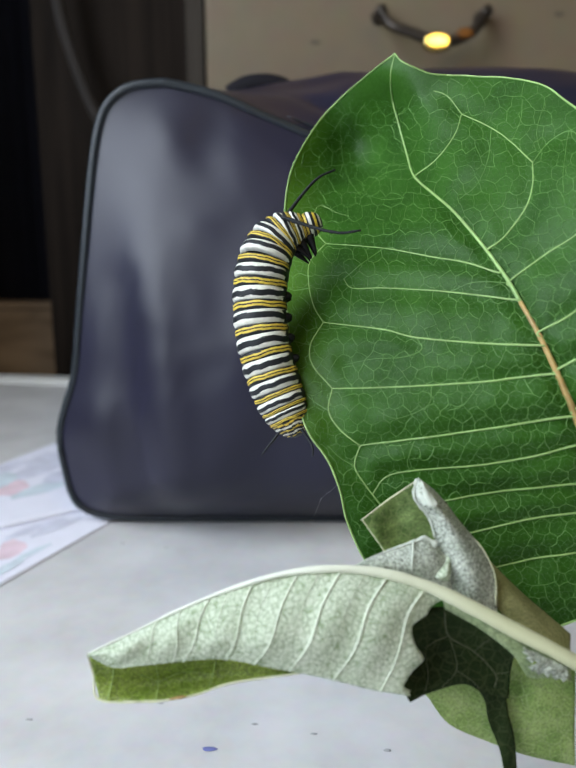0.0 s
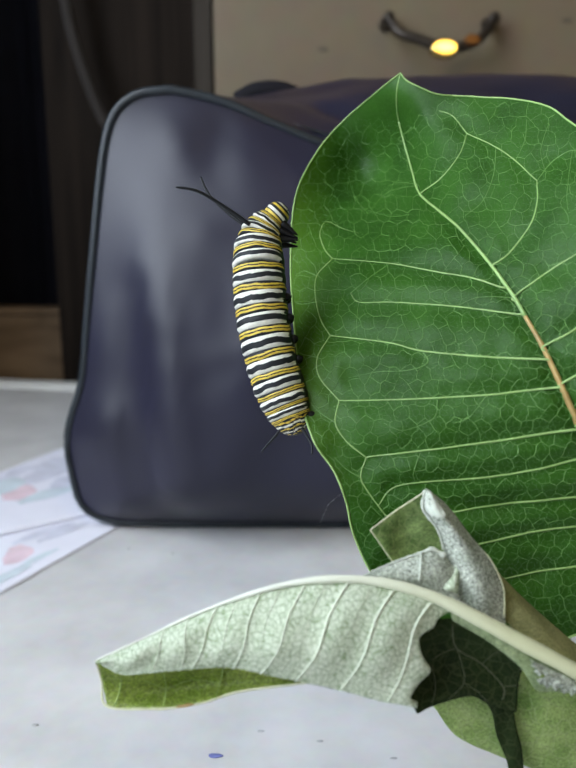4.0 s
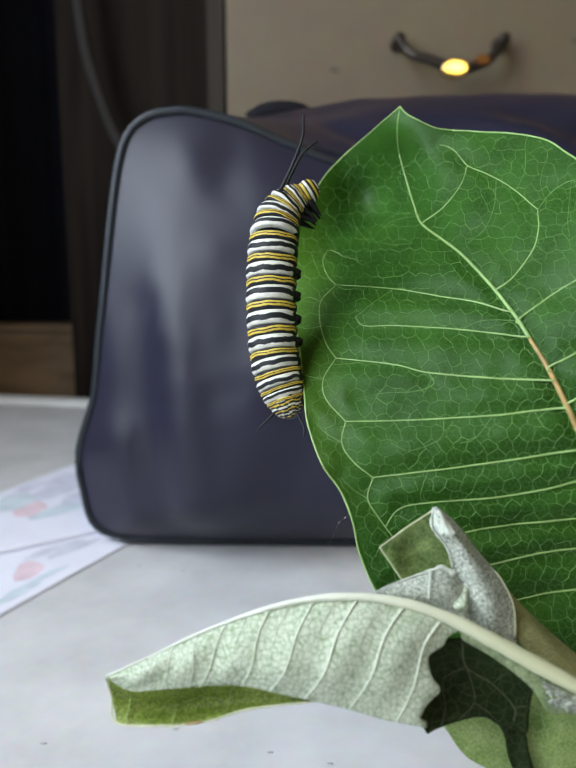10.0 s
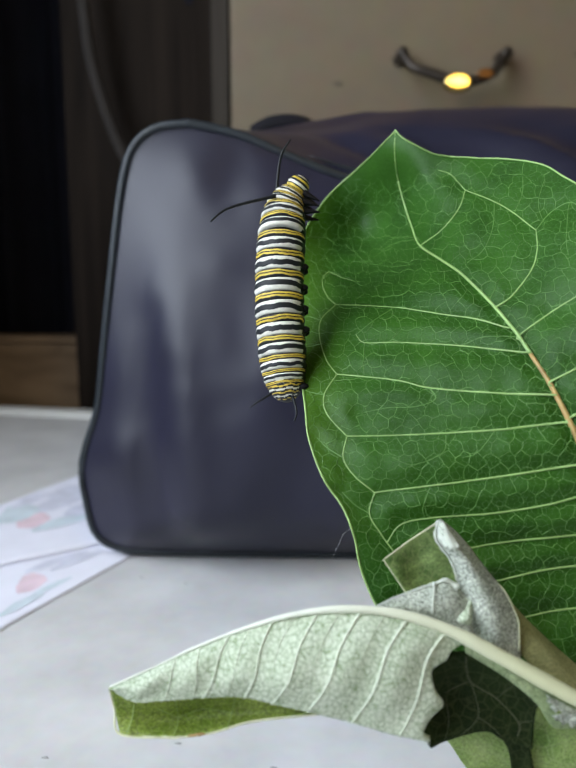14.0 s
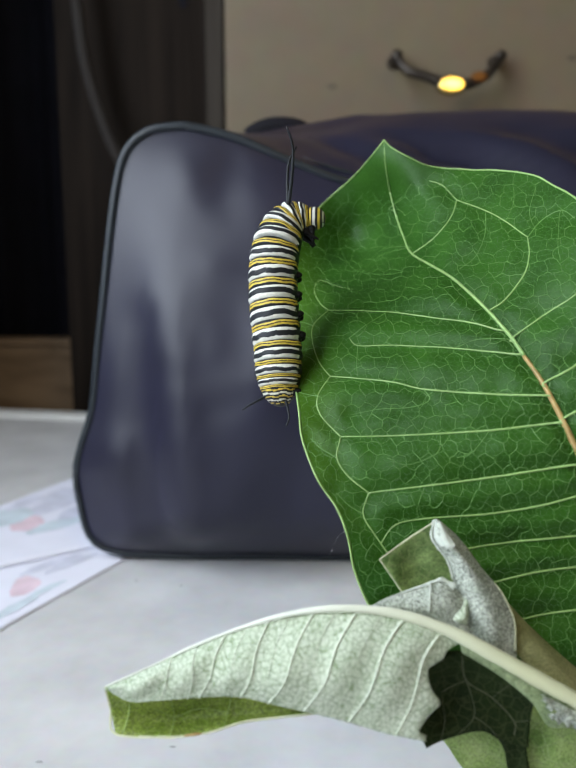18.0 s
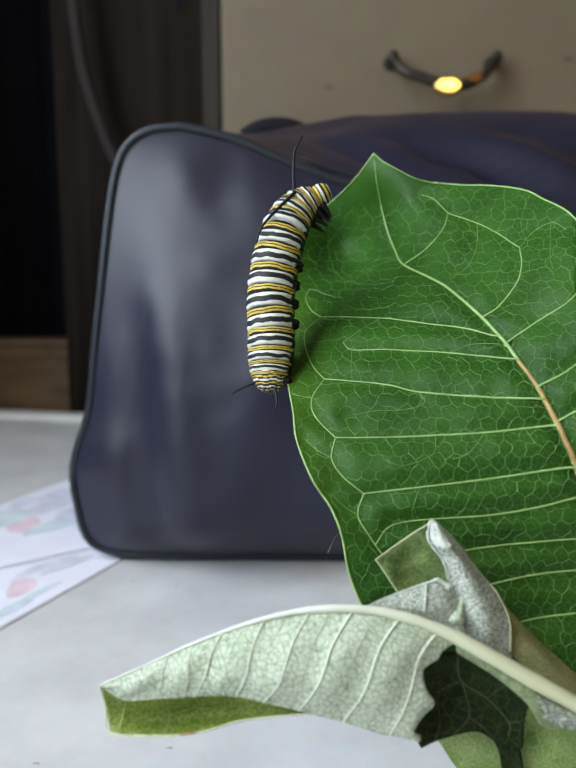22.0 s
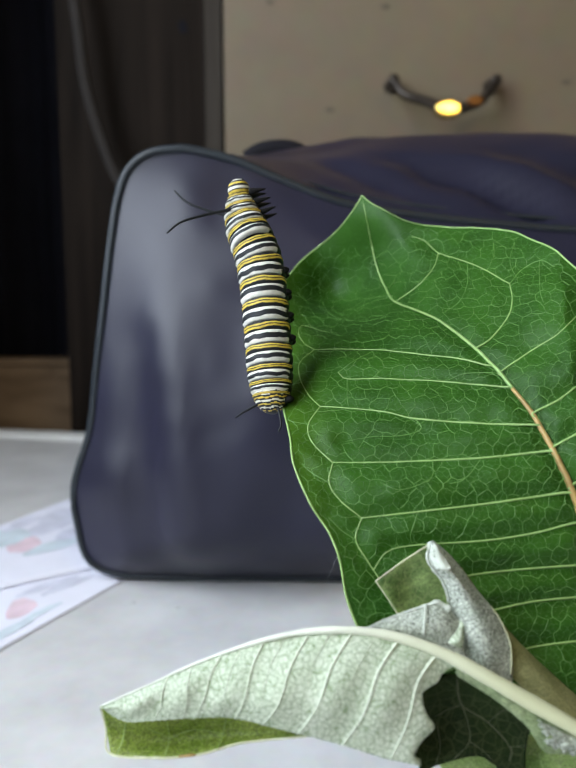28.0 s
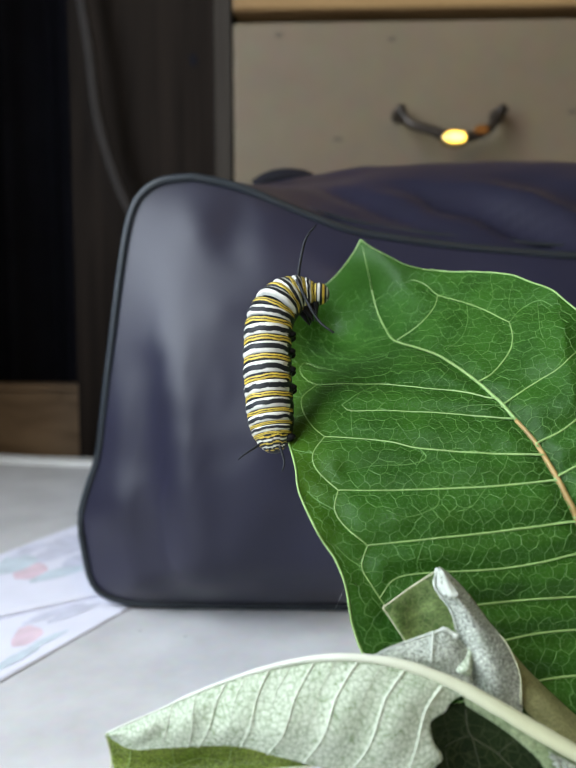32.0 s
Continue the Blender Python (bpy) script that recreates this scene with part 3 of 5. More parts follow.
def bowl(x, y):
    """How far the broad leaf's skin stands towards the viewer: a smooth bowl with a few dents and swellings."""
    a, b = (x / 0.00009296 + 588 - 800) / 400, (y / 0.00009296 - 84) / 400
    a, b = max(-0.65, min(1.0, a)), max(-0.9, min(1.32, b))
    w = sum(c * q for c, q in zip((-0.806, 1.626, -2.484, 0.116, 1.512, -1.497, 0.145, 0.348, 0.325), (1, a, b, a * a, a * b, b * b, b ** 3, a * a * b, a * b * b)))
    for u, v, c in ((-0.45, 0.50, -0.851), (-0.35, 0.80, -0.234), (-0.12, 0.70, -2.330), (-0.10, 1.00, -0.585), (-0.40, 1.10, -0.069), (0.04, 1.27, 1.515), (-0.20, 1.20, 0.411), (-0.60, 0.20, -1.190), (0.25, 1.10, 0.065)):
        w += c * math.exp(-16 * ((a - u) ** 2 + (b - v) ** 2))
    return 0.01 * w


RIB = [(21.1, 54.5), (20.5, 50.6), (20.8, 45.9), (22, 41.1), (23.4, 36.2), (25, 32.3), (29, 29.2), (33.2, 25.5), (38.8, 19.2), (43.9, 12.5), (48.6, 4.4), (51.3, -0.6), (54.7, -8), (57.4, -15.4), (59.9, -27.5), (61.5, -48)]
# the veins of the broad leaf in millimetres, with their thickness at both ends
VEINS = (
    (((41.8, 15.2), (40.3, 15.4), (34.6, 17.1), (29, 18), (19.7, 19.6), (8.7, 20.4)), 0.34, 0.16),
    (((8.7, 20.4), (7.1, 22.2), (6.2, 25), (7.4, 27.1), (10.4, 25.9), (13.7, 25)), 0.22, 0.06),
    (((8.7, 20.4), (5.8, 17.2), (5.6, 13.4), (6.7, 9.2), (8.6, 6.3)), 0.22, 0.22),
    (((45.1, 10.4), (43.5, 10.4), (36.4, 11.3), (29, 12), (19.7, 12.5), (13.9, 12.5), (12.3, 14.1)), 0.34, 0.16),
    (((12.3, 14.1), (16, 17.1), (19.7, 19.6)), 0.16, 0.12),
    (((13.9, 12.5), (13.5, 8.7), (13.7, 6.3)), 0.16, 0.12),
    (((50, 1.9), (48.3, 2), (38.3, 2.4), (26, 3.5), (19.7, 5), (8.6, 6.3)), 0.4, 0.22),
    (((8.6, 6.3), (6.2, 2.2), (6.7, -1.5), (10.4, -5.8)), 0.24, 0.24),
    (((52.7, -3.5), (51.3, -3.3), (43.9, -4.1), (38.3, -4.7), (26, -5.4), (17.8, -5.7), (10.4, -5.8)), 0.4, 0.22),
    (((10.4, -5.8), (9.7, -9.9), (11.8, -13.4), (15.6, -16.5)), 0.24, 0.24),
    (((56, -11.7), (54.7, -11.2), (45.7, -12.5), (38.3, -13.6), (26, -15.2), (15.6, -16.5)), 0.42, 0.24),
    (((15.6, -16.5), (14.6, -20.4), (16.5, -23.8), (19.2, -27.5)), 0.24, 0.2),
    (((57.7, -17.2), (56.9, -16.5), (47.6, -18.7), (38.3, -20.2), (26, -21.2), (20.5, -22.4), (17.8, -25.7)), 0.38, 0.2),
    (((59.2, -24.5), (58.4, -23.8), (47.6, -24.7), (38.3, -25.8), (30.9, -27.1), (24.4, -28.3), (19.2, -27.5)), 0.38, 0.24),
    (((60, -29.6), (59.3, -29.2), (47.6, -30.5), (38.3, -32.6), (30.9, -34.5), (24.4, -36.3), (19.7, -36.6)), 0.38, 0.24),
    (((60.7, -37.7), (60.1, -36.8), (52.2, -37.6), (43.9, -39.1), (36.4, -41), (29, -43.3)), 0.36, 0.2),
    (((25.8, 31.7), (25.1, 32.3), (29, 35.2), (32.3, 39.4), (33.7, 43.3)), 0.3, 0.22),
    (((33.7, 43.3), (39.2, 40.8), (42.9, 38.3), (46.9, 34.7)), 0.22, 0.24),
    (((39.3, 18.6), (38.8, 19.2), (42, 21.5), (45.7, 26.4), (47, 30.6), (46.9, 34.7)), 0.4, 0.22),
    (((33.7, 43.3), (30.9, 46.4), (28.4, 47.3)), 0.22, 0.16),
    (((46.9, 34.7), (49.9, 38.3), (53.6, 40.3), (56.4, 38.5)), 0.2, 0.16),
    (((39.2, 40.8), (38.8, 35.7), (36.9, 31), (33.7, 28.4)), 0.2, 0.12),
    (((43.6, 12.8), (42.9, 13.4), (47.6, 16.9), (51.3, 19.4), (55, 21.8), (59.7, 26.4)), 0.36, 0.2),
    (((49, 3.6), (48.6, 4.4), (54.7, 7.6), (60.6, 12.5), (66.2, 19)), 0.4, 0.22),
    (((52.7, -3.5), (52.2, -2.6), (60.6, 2.2), (68, 8.7)), 0.4, 0.22),
    (((55.6, -10.6), (55.5, -9.9), (64.3, -5.2), (71.8, 2.2)), 0.4, 0.22),
    (((6.2, 12.5), (3, 12), (1.5, 12.5)), 0.2, 0.14),
    (((5.8, 17.2), (3.4, 18), (1.7, 17.1)), 0.18, 0.12),
    (((6.2, 2.2), (3.9, 2.7), (2.2, 3.2)), 0.18, 0.12),
    (((9.7, -9.9), (6.7, -8), (4.8, -6.1)), 0.2, 0.12),
    (((14.6, -20.4), (11.8, -18.7), (9.5, -16.4)), 0.2, 0.12),
    (((26, 3.5), (27.1, 1.3), (23.4, -0.1), (17.8, -0.4), (12.3, -1.5)), 0.2, 0.05),
    (((24.5, 33.7), (20.5, 32.9), (17.8, 31.5), (15.1, 28.3), (14.6, 26.4)), 0.14, 0.05),
    (((24.6, 33.3), (23.9, 34), (19.7, 33.7), (16.9, 31.5)), 0.14, 0.05),
    (((23, 28.3), (19.7, 27.9), (16.9, 28.4), (14.1, 29.2)), 0.12, 0.05),
    (((21.9, 41.6), (20.8, 42.2), (23.2, 44.2)), 0.2, 0.14),
    (((43.4, 13.1), (42, 13.4), (36.4, 13.4), (32.7, 12)), 0.16, 0.1),
    (((38.3, -4.7), (34.6, -8.9), (31.8, -9.9)), 0.16, 0.1),
    (((26, -15.2), (24.4, -19.1), (24.9, -21.2)), 0.16, 0.1),
    (((29, -5.4), (28.1, -8.9), (22.5, -11.2), (18.8, -9.9)), 0.16, 0.1),
    (((44.5, 45.5), (44.4, 42.2), (42.9, 38.3)), 0.16, 0.1),
    (((48.7, 45), (47.4, 40.3), (48.5, 36.6)), 0.16, 0.1),
    (((53.6, 40.3), (52.2, 32.9), (52.4, 29.2)), 0.16, 0.1),
    (((6.5, 34.8), (8.6, 32.9), (12.3, 32)), 0.1, 0.05),
    (((10.9, 42.2), (11.2, 35.7), (12.7, 31), (15.1, 28.3)), 0.05, 0.1),
)


def vein_distance():
    """A chart of how far each spot of the leaf lies from the next strong vein or the midrib, every 0.6 mm."""
    gx, gy = np.meshgrid(np.arange(-6, 84, 0.6), np.arange(-60, 62, 0.6))
    d = np.full(gx.shape, 99.0)
    for pts, r0, r1 in VEINS + ((RIB, 1, 1),):
        if r0 < 0.2:
            continue
        for (ax, ay), (bx, by) in zip(pts, pts[1:]):
            ux, uy = bx - ax, by - ay
            q = np.clip(((gx - ax) * ux + (gy - ay) * uy) / (ux * ux + uy * uy), 0, 1)
            d = np.minimum(d, np.hypot(gx - ax - q * ux, gy - ay - q * uy))
    return d


SPREAD = vein_distance()


def pillow(x, y):
    """The blade swells between its veins."""
    i, j = max(0.0, min(148.0, (x * 1000 + 6) / 0.6)), max(0.0, min(201.0, (y * 1000 + 60) / 0.6))
    a, b = int(i), int(j)
    u, v = i - a, j - b
    d = (SPREAD[b, a] * (1 - u) + SPREAD[b, a + 1] * u) * (1 - v) + (SPREAD[b + 1, a] * (1 - u) + SPREAD[b + 1, a + 1] * u) * v
    return 0.0011 * (1 - math.exp(-(d / 2.4) ** 2))


def skin(x, y, lift=0.0):
    w = bowl(x, y)
    k = 1 - w / FOCUS
    quilt = 0.0007 * noise.noise(Vector((x * 90, y * 150, 2.0))) + 0.0003 * noise.noise(Vector((x * 260, y * 260, 7.0)))
    return Vector((x * k, y * k, w + lift + quilt + pillow(x, y))) - TOP_PIVOT


mm = 0.001
EDGE_L = [(21.1, 54.5), (16, 50.1), (10.4, 45.3), (6.7, 41.3), (3.4, 36.2), (1.7, 32), (0.9, 26.4), (0.8, 17.1), (1.7, 7.8), (2.6, -0.6), (3.2, -6.1), (5.8, -13.6), (9.5, -19.1), (11.7, -24.7), (12.9, -30.3), (15.7, -36.8), (19.7, -42.4), (29, -48.9), (42.9, -52.6), (61.5, -48)]
EDGE_R = [(21.1, 54.5), (22.5, 52.9), (25.3, 51.3), (28.5, 50), (34.6, 49.6), (41.1, 49.2), (47.6, 48), (52.2, 45.5), (56.9, 41.7), (64.3, 32.9), (70.8, 20.8), (74.6, 5.9), (75.5, -10.8), (73.6, -27.5), (69, -40.5), (61.5, -48)]
rib, left, right = curve([(x * mm, y * mm, 0) for x, y in RIB], 150), curve([(x * mm, y * mm, 0) for x, y in EDGE_L], 150), curve([(x * mm, y * mm, 0) for x, y in EDGE_R], 150)
TIP_END, TIP_STRIPS = 12, 36   # the leaf's tip curls on its own: rows of the blade, and narrow strips that carry it
bm = bmesh.new()
grid = []
for i in range(TIP_END, 151):
    row = []
    for k in range(81):
        f = (k - 40) / 40
        p = rib[i].lerp(left[i] if f < 0 else right[i], abs(f))
        crease = -0.0009 * math.exp(-(abs(f) / 0.06) ** 2) * min(1, i / 16)
        row.append(bm.verts.new(skin(p.x, p.y, crease)))
    grid.append(row)
for a, b in zip(grid, grid[1:]):
    for k in range(80):
        bm.faces.new((a[k], b[k], b[k + 1], a[k + 1]))
bmesh.ops.remove_doubles(bm, verts=bm.verts, dist=0.00002)
leaf = sheet("broad_leaf", bm, [LEAF_TOP, LEAF_UNDER], plant, "broad green leaf with a pale vein net")
leaf.matrix_basis = INPLANT @ Matrix.Translation(TOP_PIVOT)
leaf.modifiers["thickness"].use_rim = False
part("leaf_margin", tube(bmesh.new(), [skin(p.x, p.y, 0.0001) for p in left[TIP_END:]], 0.00022, 6), VEIN, leaf, "pale leaf margin")
part("leaf_margin", tube(bmesh.new(), [skin(p.x, p.y, 0.0001) for p in right[TIP_END:]], 0.00022, 6), VEIN, leaf, "pale leaf margin")
part("midrib", tube(bmesh.new(), [skin(p.x, p.y, -0.0002) for p in rib[TIP_END:71]], lambda s: 0.0002 + 0.0002 * s, 8), VEIN, leaf, "pale green end of the midrib")


def along(line, at):
    i = min(len(line) - 2, int(at))
    return line[i].lerp(line[i + 1], at - i)


def tip_strip(j):
    """One narrow strip across the leaf's tip, with its bits of margin and midrib; it reaches a little under the next one."""
    bm = bmesh.new()
    ats = [TIP_END * (j + q) / TIP_STRIPS for q in (0.0, 0.5, 1.0, 1.8)]
    for lower in (0.0, 0.00035):
        rows = []
        for q, at in enumerate(ats):
            mid, ends = along(rib, at), (along(left, at), along(right, at))
            row = []
            for k in range(-12, 13):
                p = mid.lerp(ends[k > 0], abs(k) / 12)
                crease = -0.0009 * math.exp(-(abs(k) / 12 / 0.06) ** 2) * min(1, at / 16)
                row.append(bm.verts.new(skin(p.x, p.y, crease - lower - (0.00008 if q == 3 else 0))))
            rows.append(row)
        for a, b in zip(rows, rows[1:]):
            for k in range(24):
                face = (a[k], b[k], b[k + 1], a[k + 1])
                bm.faces.new(face if not lower else face[::-1]).material_index = 1 if lower else 0
    for line, lift, r in ((left, 0.0001, 0.00022), (right, 0.0001, 0.00022), (rib, -0.0002, 0.0002)):
        tube(bm, [skin(p.x, p.y, lift) for p in (along(line, at) for at in ats[:3])], r, 6, 2)
    return part("tip_strip", bm, [LEAF_TOP, LEAF_UNDER, VEIN], leaf, "narrow strip of the curling leaf tip", "sheet")


tip_strips = [tip_strip(j) for j in range(TIP_STRIPS)]
part("midrib", tube(bmesh.new(), [skin(p.x, p.y, -0.0003) for p in rib[70:150]], lambda s: 0.0004 + 0.00065 * s, 8), RIB_TAN, leaf, "tan midrib")


def vein(pts, r0, r1):
    line = curve([(x * mm, y * mm, 0) for x, y in pts], 8 * len(pts))
    part("vein", tube(bmesh.new(), [skin(p.x, p.y, 0.00005) for p in line], lambda s: (r0 + (r1 - r0) * s) * 0.56 * mm, 6), VEIN if r0 > 0.21 else VEIN_MID, leaf)


for pts, r0, r1 in VEINS:
    vein(pts, r0, r1)

# the net of fine veins between them: uneven cells, drawn as thin raised threads
net = random.Random(5)
rim = [(p.x, p.y) for p in left] + [(p.x, p.y) for p in reversed(right)]


def inside(x, y):
    hit = False
    for (x0, y0), (x1, y1) in zip(rim, rim[1:] + rim[:1]):
        if (y0 > y) != (y1 > y) and x < x0 + (y - y0) * (x1 - x0) / (y1 - y0):
            hit = not hit
    return hit


def in_tip(x, y):
    l, m, r = left[TIP_END], rib[TIP_END], right[TIP_END]
    a, b = (l, m) if x < m.x else (m, r)
    return y > a.y + (b.y - a.y) * (x - a.x) / (b.x - a.x)


def vein_net(a, jitter, gaps, width, x_end, name, mat, label):
    """Honeycomb of side a, shaken, with some walls left out."""
    bm = bmesh.new()
    dx, dy = a * math.sqrt(3), a * 1.5
    spots = {}
    for row in range(-int(0.075 / dy), int(0.07 / dy)):
        for col in range(-int(0.01 / dx), int(x_end / dx)):
            for tip in (0, 1):
                x = (col + 0.5 * (row % 2)) * dx + net.uniform(-jitter, jitter) * a
                y = row * dy + tip * a * 0.5 + (0 if tip else 0) + net.uniform(-jitter, jitter) * a
                x += tip * dx * 0.5
                if inside(x, y) and not in_tip(x, y):
                    spots[row, col, tip] = Vector((x, y, 0))
    for (row, col, tip), p in spots.items():
        if tip:
            continue
        for key in ((row, col, 1), (row, col - 1, 1), (row - 1, col if row % 2 else col - 1, 1)):
            e = spots.get(key)
            if e is None or (e - p).length > 2.2 * a or net.random() < gaps:
                continue
            bow = Vector((p.y - e.y, e.x - p.x, 0)) * net.uniform(-0.12, 0.12)
            w = width * net.uniform(0.6, 1.2)
            tube(bm, [skin(v.x, v.y, 0.00004) for v in (p, p.lerp(e, 0.5) + bow, e)], w, 4, cap=False)
    ob = part(name, bm, mat, leaf, label)
    ob["kind"] = "stuff"


vein_net(0.0016, 0.30, 0.05, 0.000062, 0.075, "vein_net", VEIN_MID, "net of thin pale veins")
vein_net(0.00072, 0.32, 0.10, 0.000032, 0.062, "fine_vein_net", VEIN_FINE, "net of the finest veins")

# ---- the curled leaf ----
def low(pts):
    return [Vector(p) * mm - LOW_PIVOT for p in pts]


def bitten(u, v):
    """The blade's waves, and the chewed scallops of its far end."""
    gnaw = max(0.0, (u - 0.93) / 0.07) ** 2
    bite = -0.0013 * math.sin(2 * math.pi * (v - 0.28) / 0.5) if 0.28 < v < 0.92 else 0.0
    return (gnaw * (bite + 0.0002 * math.sin(31 * v)), 0, 0.0006 * math.sin(9 * u + 3 * v) * math.sin(math.pi * v) + 0.0003 * math.sin(43 * u + 5 * v) * math.sin(math.pi * v))


def crumple(u, v):
    return (0, 0, 0.0003 * math.sin(9 * u + 3 * v) * math.sin(math.pi * v))


BLADE = [
    low([(-29.8, -46.1, 20), (-22.7, -42.7, 20), (-14.8, -39, 20), (-6.9, -35.8, 20.5), (0.9, -33.7, 20.5), (8.8, -32.6, 21), (16.6, -33.3, 21), (22.8, -35, 21), (27.1, -37.5, 21)]),
    low([(-29.6, -45.9, 20.5), (-23.5, -44, 22), (-16, -41, 23), (-7.5, -38.6, 24), (0.9, -37.4, 24.5), (9.2, -37.4, 25), (16, -38.1, 25), (20.6, -39.2, 24.5), (23.4, -40.1, 23)]),
    low([(-29.5, -46, 20.5), (-24.2, -45.8, 22), (-18.2, -44.2, 23.5), (-8.1, -42.3, 25), (0.1, -41.9, 26), (9.1, -43.1, 26), (15.8, -44.5, 26), (20.3, -45.8, 25), (21.9, -44.3, 24)]),
    low([(-29.5, -46.5, 20), (-25.5, -47.9, 21), (-20, -47.2, 22), (-9.1, -46.1, 23), (-1.4, -47.1, 24), (8.5, -49.3, 24), (14.6, -51, 24), (19.2, -51.9, 24), (21.2, -52.7, 23)]),
]
curled = sheet("curled_leaf", loft(BLADE, 90, 36, bitten), [LEAF_UNDER, LEAF_OLIVE], plant, "curled leaf that shows its pale downy underside")
curled.matrix_basis = INPLANT @ Matrix.Translation(LOW_PIVOT)
sheet("rib_strip", loft([
    low([(26.3, -36.9, 21), (32.2, -39.9, 21), (39.2, -43.9, 21), (47.8, -48.3, 21)]),
    low([(26.6, -38, 21.5), (32.1, -40.9, 22), (38.5, -45.1, 22), (47.4, -49.6, 22)]),
    low([(27.1, -39.6, 21), (32.8, -42.9, 21.5), (37.7, -46.8, 22), (40.4, -50.5, 22), (43.5, -50.8, 22), (47.4, -51.4, 22)]),
], 40, 10, crumple), [LEAF_SAGE, LEAF_OLIVE], curled, "sage green downy strip along the rib")
sheet("inner_fold", loft([
    low([(-30.1, -46.6, 19), (-20.5, -48.1, 19), (-9.4, -47.6, 18.5), (-2.2, -48.4, 20), (4, -48.6, 22)]),
    low([(-29.5, -51.1, 17), (-21, -52.5, 16.5), (-11.2, -51.5, 17), (-2.2, -49.7, 19), (4, -48.9, 21.5)]),
    low([(-28.3, -53.9, 19), (-20.3, -53.8, 20), (-13.3, -53, 20), (-6.9, -51.1, 20), (4, -49.1, 21.5)]),
], 50, 14, crumple), [LEAF_YELLOW, LEAF_UNDER], curled, "olive green inner side of the curl")
part("fold_margin", tube(bmesh.new(), curve(low([(-29.8, -46.1, 20), (-29.4, -50.4, 18), (-28.3, -53.9, 19), (-20.3, -53.9, 20), (-13.3, -53.1, 20), (-6.9, -51.2, 20), (4, -49.2, 21.5)]), 60), 0.00017, 6), RIB_PALE, curled, "pale margin")
# Shaded inside of the curl behind the chewed hole; its darkness is painted.
sheet("shaded_patch", loft([
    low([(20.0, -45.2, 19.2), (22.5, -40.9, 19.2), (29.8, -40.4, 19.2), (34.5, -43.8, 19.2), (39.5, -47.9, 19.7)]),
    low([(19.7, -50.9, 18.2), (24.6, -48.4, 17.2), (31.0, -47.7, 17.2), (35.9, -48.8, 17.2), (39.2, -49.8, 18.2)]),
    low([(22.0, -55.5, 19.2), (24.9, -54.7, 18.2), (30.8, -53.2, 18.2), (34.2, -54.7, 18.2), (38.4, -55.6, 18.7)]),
], 40, 16, crumple), [LEAF_SHADED, LEAF_SHADED], curled, "inner leaf behind a chewed hole, shade put into its dark colour")
sheet("shaded_strip", loft([
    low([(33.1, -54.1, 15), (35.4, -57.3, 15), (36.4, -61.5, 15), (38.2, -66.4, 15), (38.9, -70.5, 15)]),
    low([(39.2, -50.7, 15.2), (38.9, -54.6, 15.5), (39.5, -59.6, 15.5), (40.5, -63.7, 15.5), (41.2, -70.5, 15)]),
], 24, 8, crumple), [LEAF_SHADED, LEAF_SHADED], curled, "chewed edge of the leaf, shade put into its dark colour")
sheet("lower_lobe", loft([
    low([(24.9, -55.9, 11), (31.7, -52.5, 11), (40.2, -50.8, 11), (45, -52.1, 12), (52.6, -53.7, 12)]),
    low([(26.2, -57.8, 12), (33.3, -58.3, 13), (40.4, -58.3, 13), (45.9, -58.7, 14), (51.7, -59.5, 14)]),
    low([(26.6, -58.3, 12), (30.2, -63, 12), (36.5, -66.1, 12), (44.1, -69, 12), (52.6, -71.1, 12)]),
], 44, 18, crumple), [LEAF_LIGHT, LEAF_UNDER], curled, "light green lower lobe of the leaf")
sheet("back_flap", loft([
    low([(15, -26.6, 14), (19.4, -23.3, 14), (24.4, -19.7, 15)]),
    low([(17, -29.4, 14), (21.8, -27.2, 13), (26.3, -24.6, 14)]),
    low([(19.4, -33.1, 14), (24.3, -31.9, 13), (28.8, -30.4, 14)]),
], 24, 14, crumple), [LEAF_MOTTLED, LEAF_UNDER], curled, "mottled olive green flap folded up behind the rib")
for pts in ([(19.4, -33.1, 14), (17, -29.6, 14), (14.9, -26.6, 14)], [(14.9, -26.6, 14), (19.4, -23.3, 14), (24.4, -19.7, 15)]):
    part("fold_margin", tube(bmesh.new(), curve(low(pts), 24), 0.00011, 6), RIB_PALE, curled, "pale margin")
sheet("rolled_edge", loft([
    low([(23.7, -19.6, 16), (23.2, -22.5, 17), (25.6, -25.9, 17), (26.6, -29.2, 17), (27.4, -33.3, 17), (28.5, -39.8, 17)]),
    low([(23.8, -19.1, 17), (25, -22, 19), (27.8, -25.6, 20), (29.8, -29.7, 20), (31.4, -34.4, 20), (32.8, -41.9, 19)]),
    low([(24.9, -19.8, 14), (27.8, -22.4, 15), (31.4, -27.1, 16), (34.7, -31.3, 17), (36.6, -36, 17.5), (36.8, -43.8, 18)]),
], 50, 18, crumple), [LEAF_GREY, LEAF_OLIVE], curled, "grey downy rolled edge")
part("fold_margin", tube(bmesh.new(), curve(low([(23.6, -19.5, 16.4), (23.1, -22.4, 17.4), (25.5, -25.8, 17.4), (26.5, -29.1, 17.4)]), 24), lambda s: 0.00026 * (1 - 0.5 * s) * (1 + 0.45 * math.sin(37 * s) * math.sin(11 * s)), 8), DOWN_WHITE, curled, "white downy margin")
